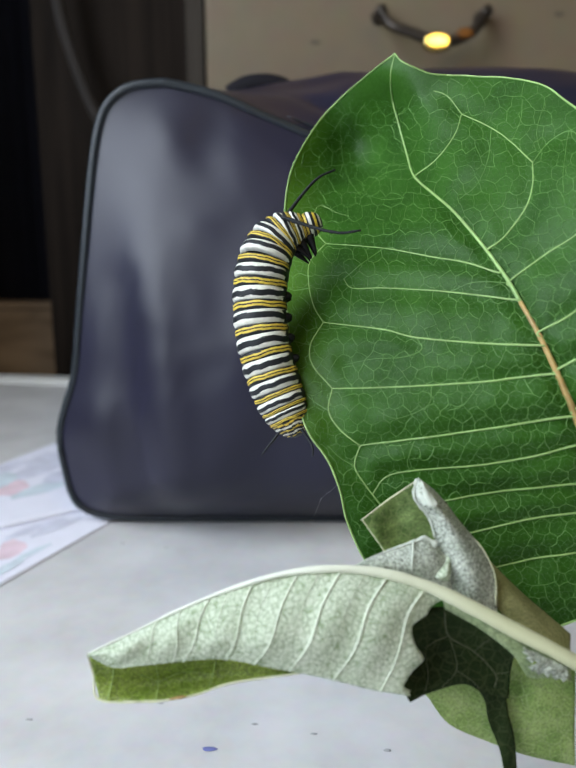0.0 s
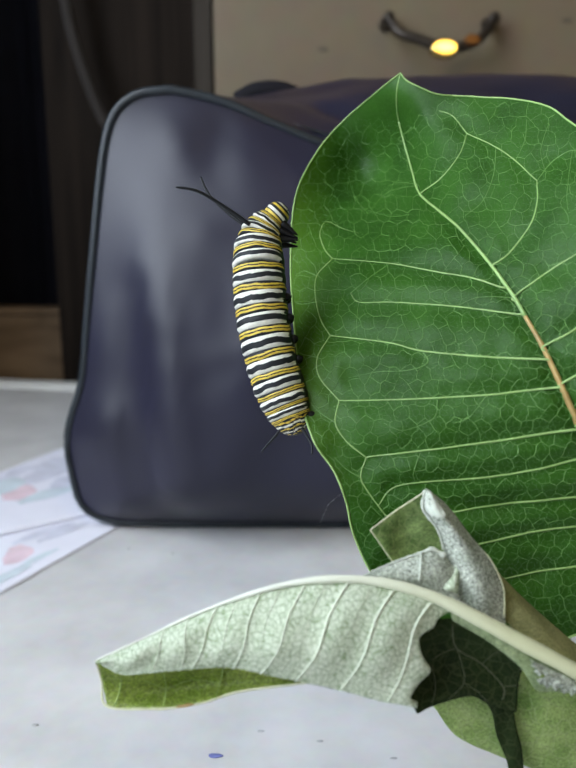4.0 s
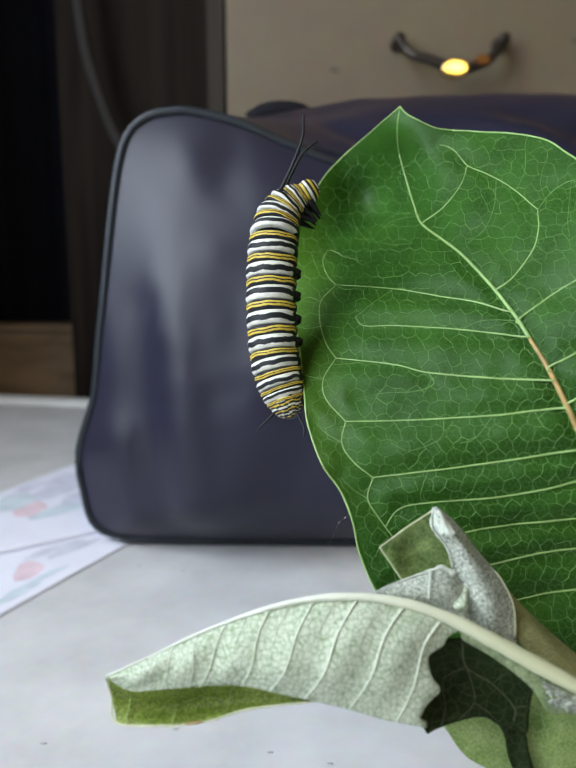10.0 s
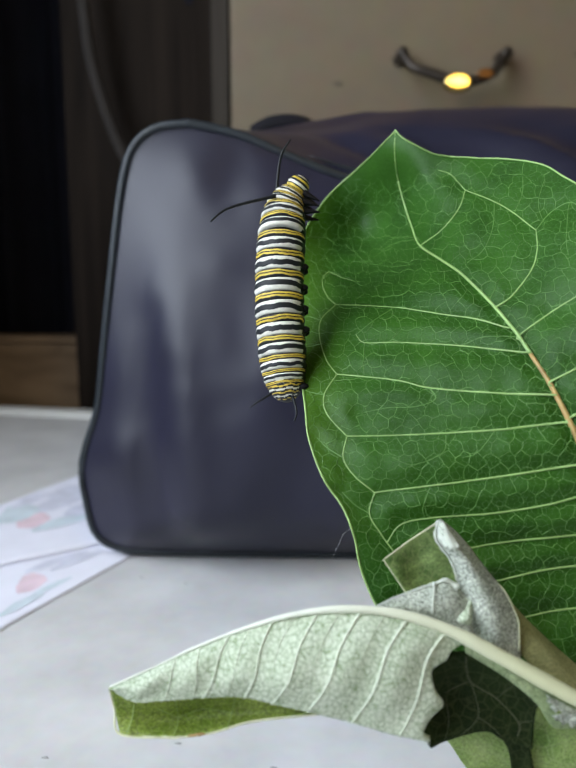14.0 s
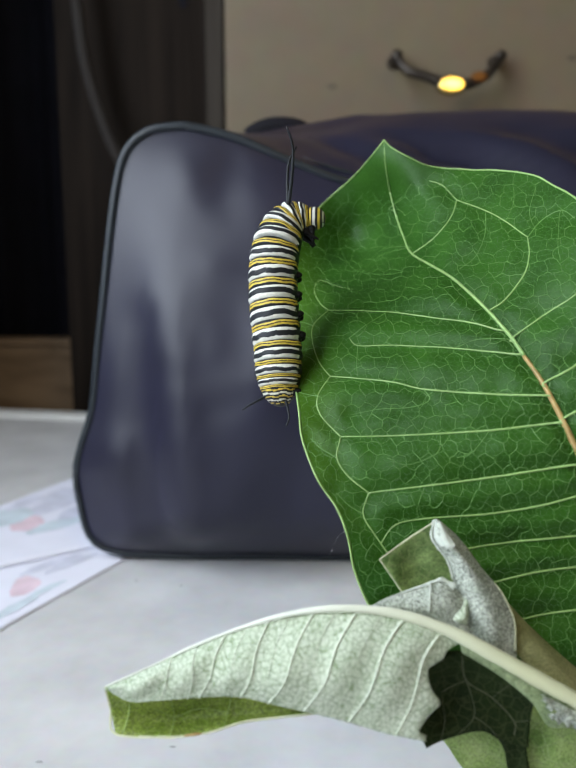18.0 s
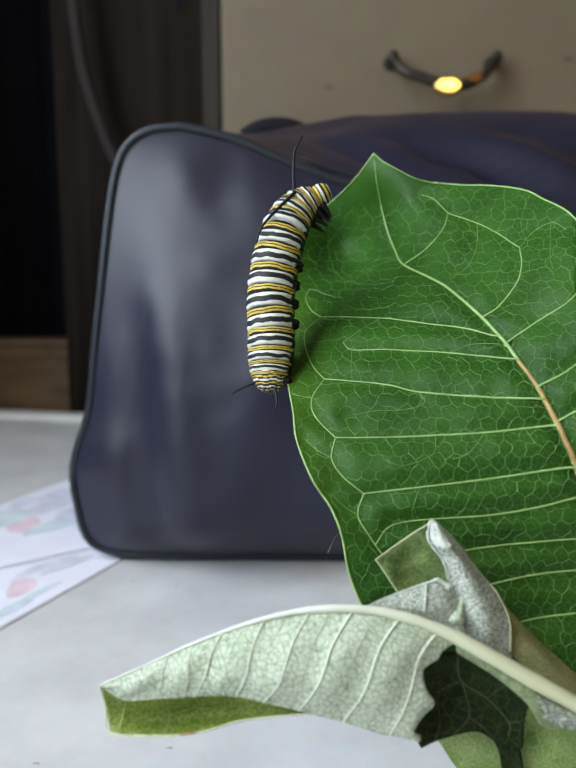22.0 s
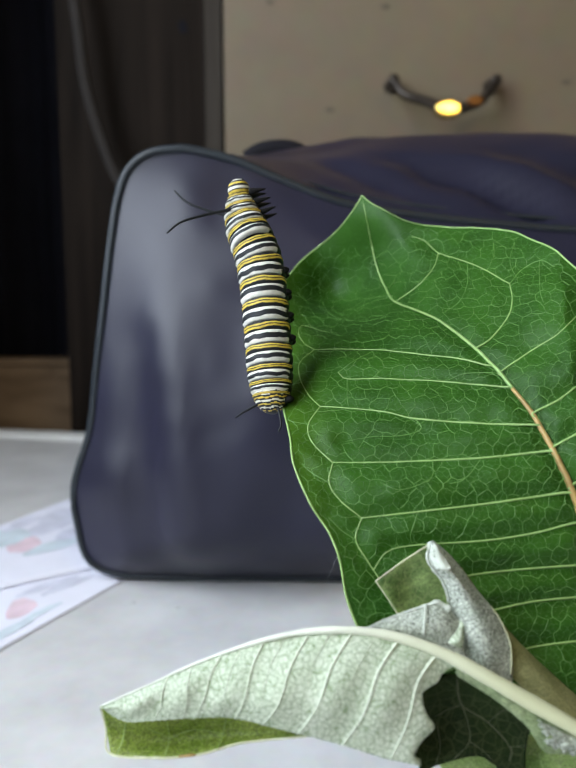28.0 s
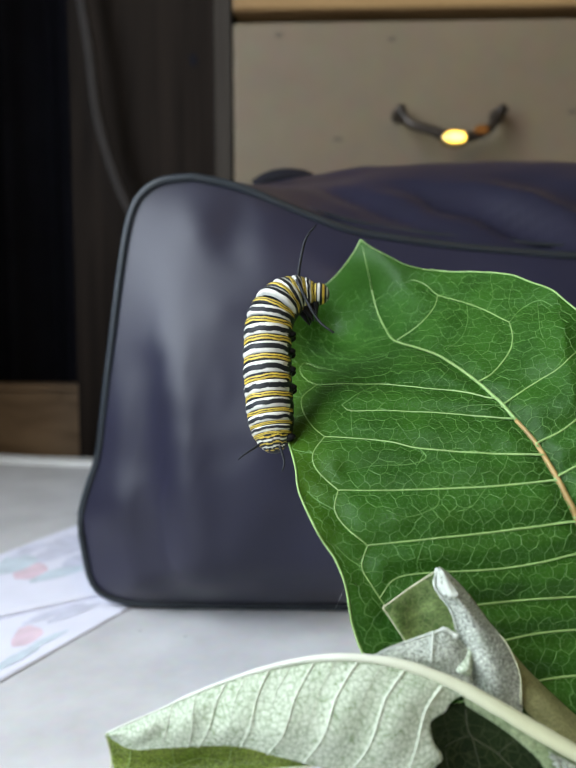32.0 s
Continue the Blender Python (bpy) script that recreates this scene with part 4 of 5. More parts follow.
sheet("downy_tip", loft([
    low([(23.7, -19.4, 16.9), (23.3, -21.8, 17.7), (23.9, -23.4, 18.2)]),
    low([(24.3, -19.6, 17.8), (24.6, -21.6, 19.2), (25.4, -23.4, 19.7)]),
    low([(25.0, -20.2, 17.4), (25.9, -21.9, 18.8), (26.4, -23.0, 19.6)]),
], 20, 12, lambda u, v: (0.0003 * math.sin(23 * v) * u * u * 0.5, 0.0002 * math.sin(19 * v + 1) * u * u, 0.00003 * math.sin(17 * u + 9 * v))), [DOWN_WHITE, DOWN_WHITE], curled, "white felted tip of the roll")
sheet("downy_patch", loft([
    low([(39.2, -45.4, 22.5), (42, -46.7, 22.5), (46.5, -48.9, 22.5)]),
    low([(40.2, -47.4, 23.0), (43, -48.4, 23.0), (46.5, -50.1, 22.9)]),
    low([(40.5, -49.3, 22.7), (43.4, -50.2, 22.7), (46.5, -51.2, 22.6)]),
], 20, 10, lambda u, v: (0.0004 * math.sin(21 * v) * (1 - u), 0.0004 * math.sin(27 * u) * v, 0.0002 * math.sin(15 * u + 9 * v))), [LEAF_GREY, LEAF_OLIVE], curled, "grey felted patch beside the rib")
part("fold_margin", tube(bmesh.new(), curve(low([(32.7, -29, 16.4), (34.6, -31.2, 17.2), (36.4, -35.5, 17.8), (36.4, -40.2, 18.2)]), 24), 0.00012, 6), RIB_PALE, curled, "pale margin")
sheet("rolled_back", loft([
    low([(29.5, -24.1, 13), (34.9, -31.5, 13), (38.2, -35.4, 13), (43.1, -40.2, 13), (51.3, -47.3, 13)]),
    low([(30.7, -26.9, 15), (35, -33.3, 15.5), (38.6, -38.1, 16), (43.5, -42.6, 16), (50, -48.4, 16)]),
    low([(32.2, -29, 13), (36.1, -37.3, 16), (37.6, -41.8, 17), (42.7, -45.4, 18), (48.7, -49, 19)]),
], 40, 14, crumple), [LEAF_TAN, LEAF_OLIVE], curled, "tan back of the rolled edge")
sheet("torn_flap", loft([
    low([(12.9, -32.9, 19), (15.8, -31.9, 18.4), (19.5, -30.6, 18), (22.9, -29.4, 18), (24.7, -28.9, 18), (26.5, -30, 18), (28.6, -32.3, 18)]),
    low([(12.8, -32.8, 20), (16.4, -32.3, 20.6), (19.6, -32.1, 20.6), (23.2, -31.8, 20.4), (25.6, -32, 20), (28.1, -33.2, 19)]),
    low([(12.7, -33.1, 20.5), (16.8, -33.4, 20.5), (20, -34, 20.5), (23.7, -35.1, 20.5), (26.4, -36.2, 20.5), (28.7, -37.1, 20.5)]),
], 40, 14, crumple), [LEAF_GREY, LEAF_OLIVE], curled, "grey downy torn flap")
part("fold_margin", tube(bmesh.new(), curve(low([(13.9, -32.6, 18.8), (15.8, -31.8, 18.5), (19.5, -30.5, 18.2), (22.9, -29.4, 18.2), (24.6, -28.9, 18.2), (26.5, -30, 18.2)]), 40), lambda s: 0.0001 + 0.0004 * s * s * (1 + 0.3 * math.sin(40 * s)), 8), DOWN_WHITE, curled, "white downy margin")
part("vein", tube(bmesh.new(), curve(low([(22.6, -29.3, 18.5), (22.1, -30.7, 20.6), (21.9, -33.3, 20.9)]), 14), 0.0002, 8), DOWN_WHITE, curled, "white downy vein")
sheet("torn_curl", loft([
    low([(28.5, -31.5, 17.8), (27.6, -32.8, 19), (26.5, -33.7, 20), (25.7, -34.6, 20.6)]),
    low([(28.7, -32.3, 18.4), (28, -33.2, 20), (27.3, -34.2, 20.8), (26.8, -35.2, 20.8)]),
    low([(28.9, -33.5, 18), (28.6, -34.2, 19.4), (28.3, -34.9, 20.2), (28, -35.5, 20.4)]),
], 16, 8, crumple), [LEAF_UNDER, LEAF_UNDER], curled, "small white torn curl")
part("midrib", tube(bmesh.new(), curve(low([(-29.6, -45.8, 20.4), (-22.6, -42.6, 20.4), (-14.8, -38.9, 20.5), (-6.9, -35.8, 20.8), (0.9, -33.6, 21), (8.7, -32.7, 21.5), (16.5, -33.4, 21.6), (24.2, -35.7, 21.8), (31.9, -39.5, 22), (38.1, -42.9, 22), (45.5, -46.9, 22), (51.7, -50.7, 21)]), 110), lambda s: 0.00012 + 0.00112 * min(1, s * 1.3) ** 1.5 + 0.00004 * math.sin(47 * s) + 0.00002 * math.sin(131 * s), 12), RIB_GLARE, curled, "midrib, downy with painted white glare at its end, thick and cream at its base")
blade = lofted(BLADE, 90, 36, bitten)
for u0, u1, r in ((0.715, 0.615, 0.36), (0.84, 0.75, 0.38), (0.945, 0.895, 0.36), (0.60, 0.51, 0.30), (0.475, 0.425, 0.28), (0.355, 0.30, 0.26), (0.27, 0.265, 0.22), (0.20, 0.175, 0.2), (0.66, 0.565, 0.10), (0.78, 0.69, 0.09), (0.535, 0.465, 0.09), (0.415, 0.36, 0.09)):
    line = []
    for k in range(37):
        u = 90 * (u0 + (u1 - u0) * k / 36 + 0.012 * math.sin(math.pi * k / 36))
        i = min(89, int(u))
        line.append(blade[i][k].lerp(blade[i + 1][k], u - i) + Vector((0, 0, 0.00012)))
    part("vein", tube(bmesh.new(), line, lambda s: (r - 0.4 * r * s) * 0.62 * mm, 6), VEIN_PALE, curled)
part("stem", tube(bmesh.new(), curve([(0, 0, 0), (0.003, 0.003, 0.03), (0.001, 0.002, 0.06), (-0.002, 0.004, 0.10)], 20), lambda s: 0.0035 - 0.001 * s, 12), STEM, plant)
for q in (skin(rib[-2].x, rib[-2].y) + TOP_PIVOT, LOW_PIVOT + Vector((0.006, -0.004, -0.001))):
    end = INPLANT @ q
    part("petiole", tube(bmesh.new(), curve([end, end.lerp(Vector((0.0, 0.002, max(0.012, end.z - 0.012))), 0.5) + Vector((0, 0, 0.001)), (0.001, 0.002, max(0.008, end.z - 0.014))], 12), 0.0014, 8), STEM, plant)

for r, pts in ((0.16, [(35.5, -52.8, 19.4), (35.7, -50.8, 19.2), (32.3, -47.2, 18.8), (28.2, -44.6, 18.6), (27.2, -40.3, 19.8)]), (0.10, [(28.2, -44.6, 18.6), (26.0, -45.3, 18.9), (24.0, -46.1, 19.6)]), (0.10, [(28.2, -44.6, 18.6), (29.1, -47.3, 18.6), (29.4, -50.2, 18.8), (26.9, -52.8, 19.2)]), (0.09, [(29.4, -50.2, 18.8), (31.6, -51.7, 18.8), (32.9, -53.0, 19.2)]), (0.09, [(35.7, -50.8, 19.2), (37.5, -50.5, 19.4), (38.5, -50.4, 19.6)]), (0.08, [(24.0, -46.9, 19.6), (24.6, -50.7, 19.4), (23.8, -53.7, 19.8)]), (0.08, [(32.3, -47.2, 18.8), (34.8, -45.3, 18.8), (37.1, -45.2, 19.2)])):
    part("vein", tube(bmesh.new(), [p + Vector((0, 0, 0.0009)) for p in curve(low(pts), 24)], 0.6 * r * mm, 6), SHADED_VEIN, curled)
for r, pts in ((0.12, [(-26.6, -46, 20.2), (-26.3, -49.2, 17.6), (-26.5, -51.9, 18), (-27, -53.6, 19.4)]), (0.10, [(-19.3, -48.1, 19), (-19.1, -52, 16.9), (-19.1, -53.5, 20.2)]), (0.10, [(-9.6, -47.8, 18.6), (-10.2, -50.8, 17.6), (-10.7, -52.1, 20.2)]), (0.07, [(-26.3, -49.2, 17.6), (-23.3, -50.3, 17), (-19.1, -52, 16.9)]), (0.07, [(-19.1, -52, 16.9), (-14.8, -50.5, 17), (-10.2, -50.8, 17.6)])):
    part("vein", tube(bmesh.new(), [p + Vector((0, 0, 0.0003)) for p in curve(low(pts), 16)], r * mm, 6), VEIN_OLIVE, curled)
for x, r, pts in ((0, 0.5, [(-21.1, -53.7, 20.2), (-19.5, -53.8, 20.3), (-17.8, -53.6, 20.3)]), (1, 0.6, [(-17, -53.5, 20.3), (-15.4, -53.2, 20.4), (-14.2, -53.1, 20.3)]), (2, 0.35, [(-24.3, -53.7, 20), (-23, -53.9, 20), (-21.7, -53.8, 20.1)])):
    part("dry_edge", tube(bmesh.new(), curve(low(pts), 14), lambda s: 0.5 * r * mm * (0.35 + math.sin(math.pi * s) * (0.6 + 0.2 * math.sin(9 * s + x))), 7), RIB_PALE if x != 1 else RIB_TAN, curled, "dry lump on the leaf edge")


# ---- a thread of silk by the leaf's edge ----
ends = [PLANT @ (Vector(p) * mm) for p in ((12.56, -23.05, -4), (10.82, -24.68, -4), (9.37, -25.93, -4), (8.2, -28.53, -4), (7.14, -30.75, -4))]
thread = thing("silk_thread", ends[-1], "thin white thread of silk hanging by the leaf", "thread")
line = curve([e - ends[-1] for e in ends], 20)
part("strand", tube(bmesh.new(), line, 0.000008, 5), SILK, thread)
for k in (6, 9, 15):
    bm = bmesh.new()
    bmesh.ops.create_icosphere(bm, subdivisions=1, radius=0.00008)
    bm.transform(Matrix.Translation(line[k]))
    part("bead", bm, SILK, thread)

# ---- the caterpillar ----
cater = new("caterpillar")
cater.matrix_basis = PLANT
tagged(cater, "black, white and yellow banded caterpillar clinging to the leaf edge", "caterpillar")
# length and girth of each body segment from tail to neck, in millimetres
LENGTHS = (0.5, 0.55, 0.75, 0.95, 1.1, 1.15, 1.15, 1.1, 1.0, 0.9, 0.8, 0.62, 0.5)
GIRTHS = (4.2, 5.0, 5.4, 5.6, 5.7, 5.75, 5.8, 5.85, 5.85, 5.7, 5.25, 4.4, 3.5)
TOTAL = sum(LENGTHS) + 0.55
UNIT = 48.0 / TOTAL


def band(length, r, r0, r1, pattern, seed, swell=0.0, closed_end=False):
    """One ring of skin: a rounded band, coloured by a pattern of (limit, colour) along it."""
    bm = bmesh.new()
    around, rows = 64, 28
    grid = []
    for i in range(rows + 1):
        v = -1.18 + 2.36 * i / rows
        mid = r0 + (r1 - r0) * (v * 0.5 + 0.5)
        rr = mid * (1.0 - 0.075 * abs(v) ** 2.5 - 0.10 * max(0, abs(v) - 0.95) / 0.23)
        if closed_end:
            rr *= math.sqrt(max(0.02, 1 - (max(0.0, 0.9 - v) / 2.1) ** 2.2))
        ring = []
        for k in range(around):
            a = 2 * math.pi * k / around
            belly = 1 - 0.10 * max(0, math.cos(a)) ** 2 + swell * math.exp(-((math.cos(a) - 0.72) / 0.22) ** 2) * (1 - 0.8 * v * v)
            wob = 1 + 0.012 * noise.noise(Vector((math.cos(a) * 1.5, math.sin(a) * 1.5, v * 1.5 + seed * 3)))
            ring.append(bm.verts.new((rr * wob * belly * math.cos(a), rr * wob * math.sin(a), v * length / 2)))
        grid.append(ring)
    for i in range(rows):
        for k in range(around):
            f = bm.faces.new((grid[i][k], grid[i][(k + 1) % around], grid[i + 1][(k + 1) % around], grid[i + 1][k]))
            a = 2 * math.pi * (k + 0.5) / around
            v = -1.18 + 2.36 * (i + 0.5) / rows + (0.12 if closed_end else 0.36) * noise.noise(Vector((math.cos(a) * 2.2, math.sin(a) * 2.2, seed * 1.7 + 0.3))) + 0.10 * math.sin(seed * 5.1)
            paint = next(m for lim, m in pattern if v < lim)
            side = math.cos(a) + 0.10 * noise.noise(Vector((v * 2.5, math.sin(a) * 2, seed + 9)))
            if side > 0.83 and not (paint == 2 and side < 0.93):
                paint = 1
            f.material_index = paint
    for ring in (grid[0], grid[-1]):
        bm.faces.new(ring).material_index = 1
    return bm


def leg(bm, foot, r, tip=0.9):
    side = 1 if foot[1] > 0 else -1
    tube(bm, curve([(foot[0] - (0.0022 if tip == 0.9 else 0.0040), foot[1] * 0.8, foot[2]), (foot[0] - 0.0008, foot[1], foot[2]), foot], 8), lambda s: r * (1.15 - 0.25 * s - 0.55 * max(0, s - 0.7) / 0.3) if tip == 0.9 else r * (1.3 - 1.1 * s), 10)
    return bm


SKINS = [SKIN_WHITE, SKIN_BLACK, SKIN_YELLOW]
rings_of = []          # (object, arc fraction)
run = 0.0
for j, (ln, g) in enumerate(zip(LENGTHS, GIRTHS)):
    nxt = GIRTHS[j + 1] if j + 1 < 13 else 2.0
    prv = GIRTHS[j - 1] if j else 2.0
    lo, hi = (prv + g) / 2 * mm, (nxt + g) / 2 * mm
    if j == 0:
        lo = 3.9 * mm
    L = ln * UNIT * mm
    white = part("body_band", band(L * (0.60 if j else 2.3), g, lo, (lo + hi) / 2, ((-0.42, 0), (0.42, 1), (9, 0)) if j else ((-0.95, 1), (-0.90, 2), (-0.74, 1), (-0.62, 0), (-0.44, 1), (-0.34, 2), (-0.2, 1), (-0.06, 0), (0.10, 1), (0.24, 2), (0.40, 1), (0.52, 0), (0.66, 1), (9, 0)), j * 2.0, 0.0, j == 0), SKINS, cater, "white skin band with a black stripe")
    rings_of.append((white, (run + 0.30 * ln) / TOTAL))
    yellow = part("body_band", band(L * 0.44, g, (lo + hi) / 2 * 0.972, hi * 0.972, ((-0.50, 1), (-0.08, 2), (0.16, 1), (0.56, 2), (9, 1)), j * 2.0 + 1, 0.07), SKINS, cater, "yellow skin band with thin black lines")
    rings_of.append((yellow, (run + 0.80 * ln) / TOTAL))
    if j in (10, 11, 12):
        for s in (-1, 1):
            part("leg", leg(bmesh.new(), ((g * 0.85 + 3.4) * mm, s * 1.6 * mm, 0.0016), 0.0007, 0.2), LEG_BLACK, white, "black jointed leg")
    if j in (0, 4, 5, 6, 7):
        for s in (-1, 1):
            part("proleg", leg(bmesh.new(), ((g * 0.88 + 0.9) * mm, s * 1.7 * mm, 0.0), 0.00085), LEG_BLACK, white, "stubby black proleg")
    if j == 0:
        tail_band = white
    if j == 11:
        neck_at = (run + 0.4 * ln) / TOTAL
    run += ln


def feeler(length, bend, r):
    bm = bmesh.new()
    return tube(bm, curve([(0, 0, 0), (length * 0.4, bend * 0.6, 0), (length * 0.75, bend * 0.7, 0.0002), (length, -bend * 0.3, 0.0002)], 20), lambda s: r * (1 - 0.5 * s + 0.06 * math.sin(50 * s)), 8)


for s, way in ((1, Vector((-0.84, -0.1, -0.52))), (-1, Vector((0.04, -0.3, -0.95)))):
    ob = part("tail_filament", feeler(0.0066, 0.0007, 0.00034), SKIN_BLACK, tail_band, "short black filament")
    g = 3.0 * mm
    ob.matrix_basis = Matrix.Translation((-g * 0.75, -g * 0.2, 0.0) if s > 0 else (g * 0.3, -g * 0.6, -0.001)) @ way.to_track_quat("X", "Z").to_matrix().to_4x4()
feelers = [part("front_filament", feeler(0.0162, b, 0.00044), SKIN_BLACK, cater, "long black filament") for b in (0.0014, -0.0013)]

bm = bmesh.new()
bmesh.ops.create_uvsphere(bm, u_segments=32, v_segments=28, radius=1.0)
for f in bm.faces:
    c = f.calc_center_median()
    q = math.degrees(math.acos(max(-1, min(1, c.z))))
    arch = abs(c.y) * 1.15 + 0.35 * c.x + 0.15
    face = 1 if arch < 0.14 else 2 if arch < 0.30 else 1
    f.material_index = face if q < 34 else next(paint for limit, paint in ((46, 0), (60, 1), (70, 2), (84, 1), (94, 0), (106, 1), (118, 2), (181, 1)) if q < limit)
bm.transform(Matrix.Diagonal((0.0026, 0.0027, 0.0026, 1)))
head = part("head", bm, SKINS, cater, "small striped head")
rings_of.append((head, 0.975))
for s in (-1, 1):
    part("antenna", feeler(0.0014, 0.0002, 0.0002), SKIN_BLACK, head).matrix_basis = Matrix.Translation((0.0008, s * 0.0012, 0.0012)) @ Vector((0.5, s * 0.4, 0.8)).to_track_quat("X", "Z").to_matrix().to_4x4()

STEPS = []


def step(t, tail, hips, middle, chest, neck, nose, depth, lean, one, two):
    """The body's line at t seconds in millimetres, its depth at tail and chest, how far the head leans out, the ways of the two filaments."""
    pts = [tail, hips, middle, chest, neck, nose]
    out = []
    for k, (x, y) in enumerate(pts):
        z = depth[0] + (depth[1] - depth[0]) * min(1, k / 4) + lean * (0, 0, 0, 0.15, 0.6, 1.0)[k]
        out.append(Vector((x, y, z)) * mm)
    STEPS.append((t, out, one, two))


step(0, (3.9, -11.5), (0.4, -3.0), (-2.2, 8.1), (-1.9, 19.5), (1.2, 26.3), (8.6, 29.2), (-2.9, -9.9), 0, 47, -15)
step(0.3, (3.8, -11.6), (0.1, -2.9), (-2.3, 8.2), (-2.1, 19.6), (1.0, 26.0), (6.8, 29.3), (-2.9, -10.0), 0, 125, -20)
step(0.5, (3.9, -11.8), (-0.0, -2.9), (-2.4, 8.3), (-2.0, 19.6), (0.5, 26.4), (7.5, 26.9), (-2.9, -10.1), 1, 85, -110)
step(1, (3.7, -11.9), (0.1, -2.6), (-2.3, 8.6), (-2.7, 17.9), (-0.6, 26.4), (4.0, 31.3), (-3.3, -10.1), 0, 165, -75)
step(1.5, (3.9, -12.4), (0.3, -3.5), (-2.5, 7.7), (-2.9, 18.1), (-2.1, 26.6), (0.0, 33.2), (-3.5, -10.5), 0, 172, 190)
step(2, (4.0, -11.7), (0.1, -3.2), (-2.4, 8.1), (-2.8, 18.5), (-2.8, 28.0), (-0.3, 32.7), (-4.1, -11.1), 1, 105, 155)
step(2.5, (3.2, -11.5), (0.4, -3.0), (-2.0, 8.2), (-3.2, 18.7), (-3.7, 27.2), (-1.3, 31.7), (-4.8, -11.9), 1, 88, 165)
step(3, (3.1, -11.0), (-0.5, -1.0), (-2.9, 10.4), (-3.8, 20.9), (-3.4, 28.5), (-0.4, 31.1), (-4.9, -12.7), 1, 70, 155)
step(3.5, (2.8, -10.6), (-0.6, -0.9), (-3.1, 10.5), (-3.9, 21.0), (-3.5, 28.7), (0.7, 32.7), (-5.2, -12.9), 0, 105, 140)
step(5.5, (3.0, -9.8), (-0.7, -0.7), (-3.6, 10.7), (-4.9, 21.4), (-5.3, 29.1), (-2.8, 34.8), (-6.0, -13.7), 0, 160, 205)
step(6, (2.9, -9.7), (-0.7, -0.6), (-3.6, 10.9), (-4.5, 21.5), (-4.5, 29.3), (-1.1, 35.4), (-6.2, -13.9), 0, 120, 215)
step(6.5, (2.5, -9.3), (-1.6, 0.4), (-4.1, 11.8), (-4.1, 22.5), (-3.7, 29.2), (1.4, 35.4), (-6.0, -14.0), 0, 105, 185)
step(7, (3.1, -9.0), (-1.3, 0.5), (-4.3, 12.0), (-4.3, 22.7), (-3.9, 30.1), (1.6, 35.2), (-6.2, -14.2), 0, 105, 225)
step(7.5, (3.0, -9.0), (-1.1, 0.7), (-4.0, 12.2), (-4.1, 23.0), (-3.3, 30.4), (1.5, 37.2), (-6.5, -14.7), 0, 120, 80)
step(8, (2.0, -7.4), (-1.7, 1.2), (-4.3, 12.8), (-4.7, 23.6), (-3.9, 31.1), (2.6, 39.2), (-7.4, -15.6), 0, 95, 100)
step(8.5, (1.3, -6.0), (-2.5, 2.9), (-4.6, 14.6), (-4.2, 25.6), (-3.4, 33.6), (2.7, 40.9), (-8.6, -17.2), 0, 85, 200)
step(9, (1.6, -5.4), (-2.3, 3.6), (-3.2, 16.5), (-3.3, 28.7), (-3.3, 36.9), (2.0, 42.5), (-9.2, -18.8), 0, 78, 160)
step(9.5, (1.9, -5.0), (-1.9, 4.5), (-3.6, 17.5), (-3.3, 29.8), (-2.0, 37.5), (2.9, 42.4), (-9.8, -19.7), 0, 95, 235)
step(10, (-0.3, -3.9), (-3.1, 5.9), (-4.0, 19.0), (-3.6, 31.5), (-1.9, 39.4), (4.8, 44.4), (-10.6, -20.9), 0, 60, 70)
step(10.5, (-0.1, -2.5), (-2.7, 6.4), (-4.0, 19.6), (-3.7, 32.1), (-1.5, 40.6), (4.3, 46.0), (-10.9, -21.3), 0, 60, 160)
step(11, (-0.3, -1.5), (-2.4, 8.1), (-3.4, 21.4), (-3.9, 32.9), (-2.2, 41.5), (4.2, 47.4), (-11.7, -22.2), 0, 95, 150)
step(11.5, (-0.2, -1.3), (-2.6, 8.8), (-3.5, 21.0), (-3.6, 32.6), (-1.8, 41.0), (5.4, 43.4), (-11.9, -22.3), 1, 65, 230)
step(12, (-0.8, -1.5), (-2.7, 9.1), (-4.1, 21.4), (-3.3, 34.2), (-1.1, 41.7), (6.6, 47.9), (-12.1, -23.2), 0, 65, 60)
step(12.5, (-1.2, -0.3), (-2.8, 9.4), (-3.8, 22.9), (-3.4, 34.7), (-0.7, 43.4), (6.2, 49.0), (-13.1, -24.2), 0, 60, 140)
step(13, (-2.1, 1.0), (-2.8, 11.7), (-3.8, 24.2), (-3.4, 36.1), (-2.1, 44.9), (4.8, 49.8), (-13.8, -25.0), 0, 60, 155)
step(13.5, (-2.0, 1.3), (-2.9, 11.6), (-3.4, 24.1), (-3.1, 35.9), (-1.7, 44.7), (3.8, 49.6), (-14.0, -25.1), 0, 75, 195)
step(14, (-1.7, 1.9), (-2.6, 11.8), (-3.2, 24.4), (-2.8, 36.3), (-1.9, 45.1), (1.3, 50.0), (-14.5, -25.6), 0, 80, 205)
step(14.5, (-2.6, 1.8), (-2.7, 12.1), (-3.2, 24.7), (-3.3, 36.7), (-2.9, 45.6), (-1.1, 49.6), (-14.9, -26.1), 0, 85, 200)
step(16.5, (-0.7, 2.2), (-2.4, 12.1), (-4.3, 24.6), (-5.7, 36.5), (-6.8, 46.5), (-7.7, 55.4), (-13.8, -25.0), 0, 155, 190)
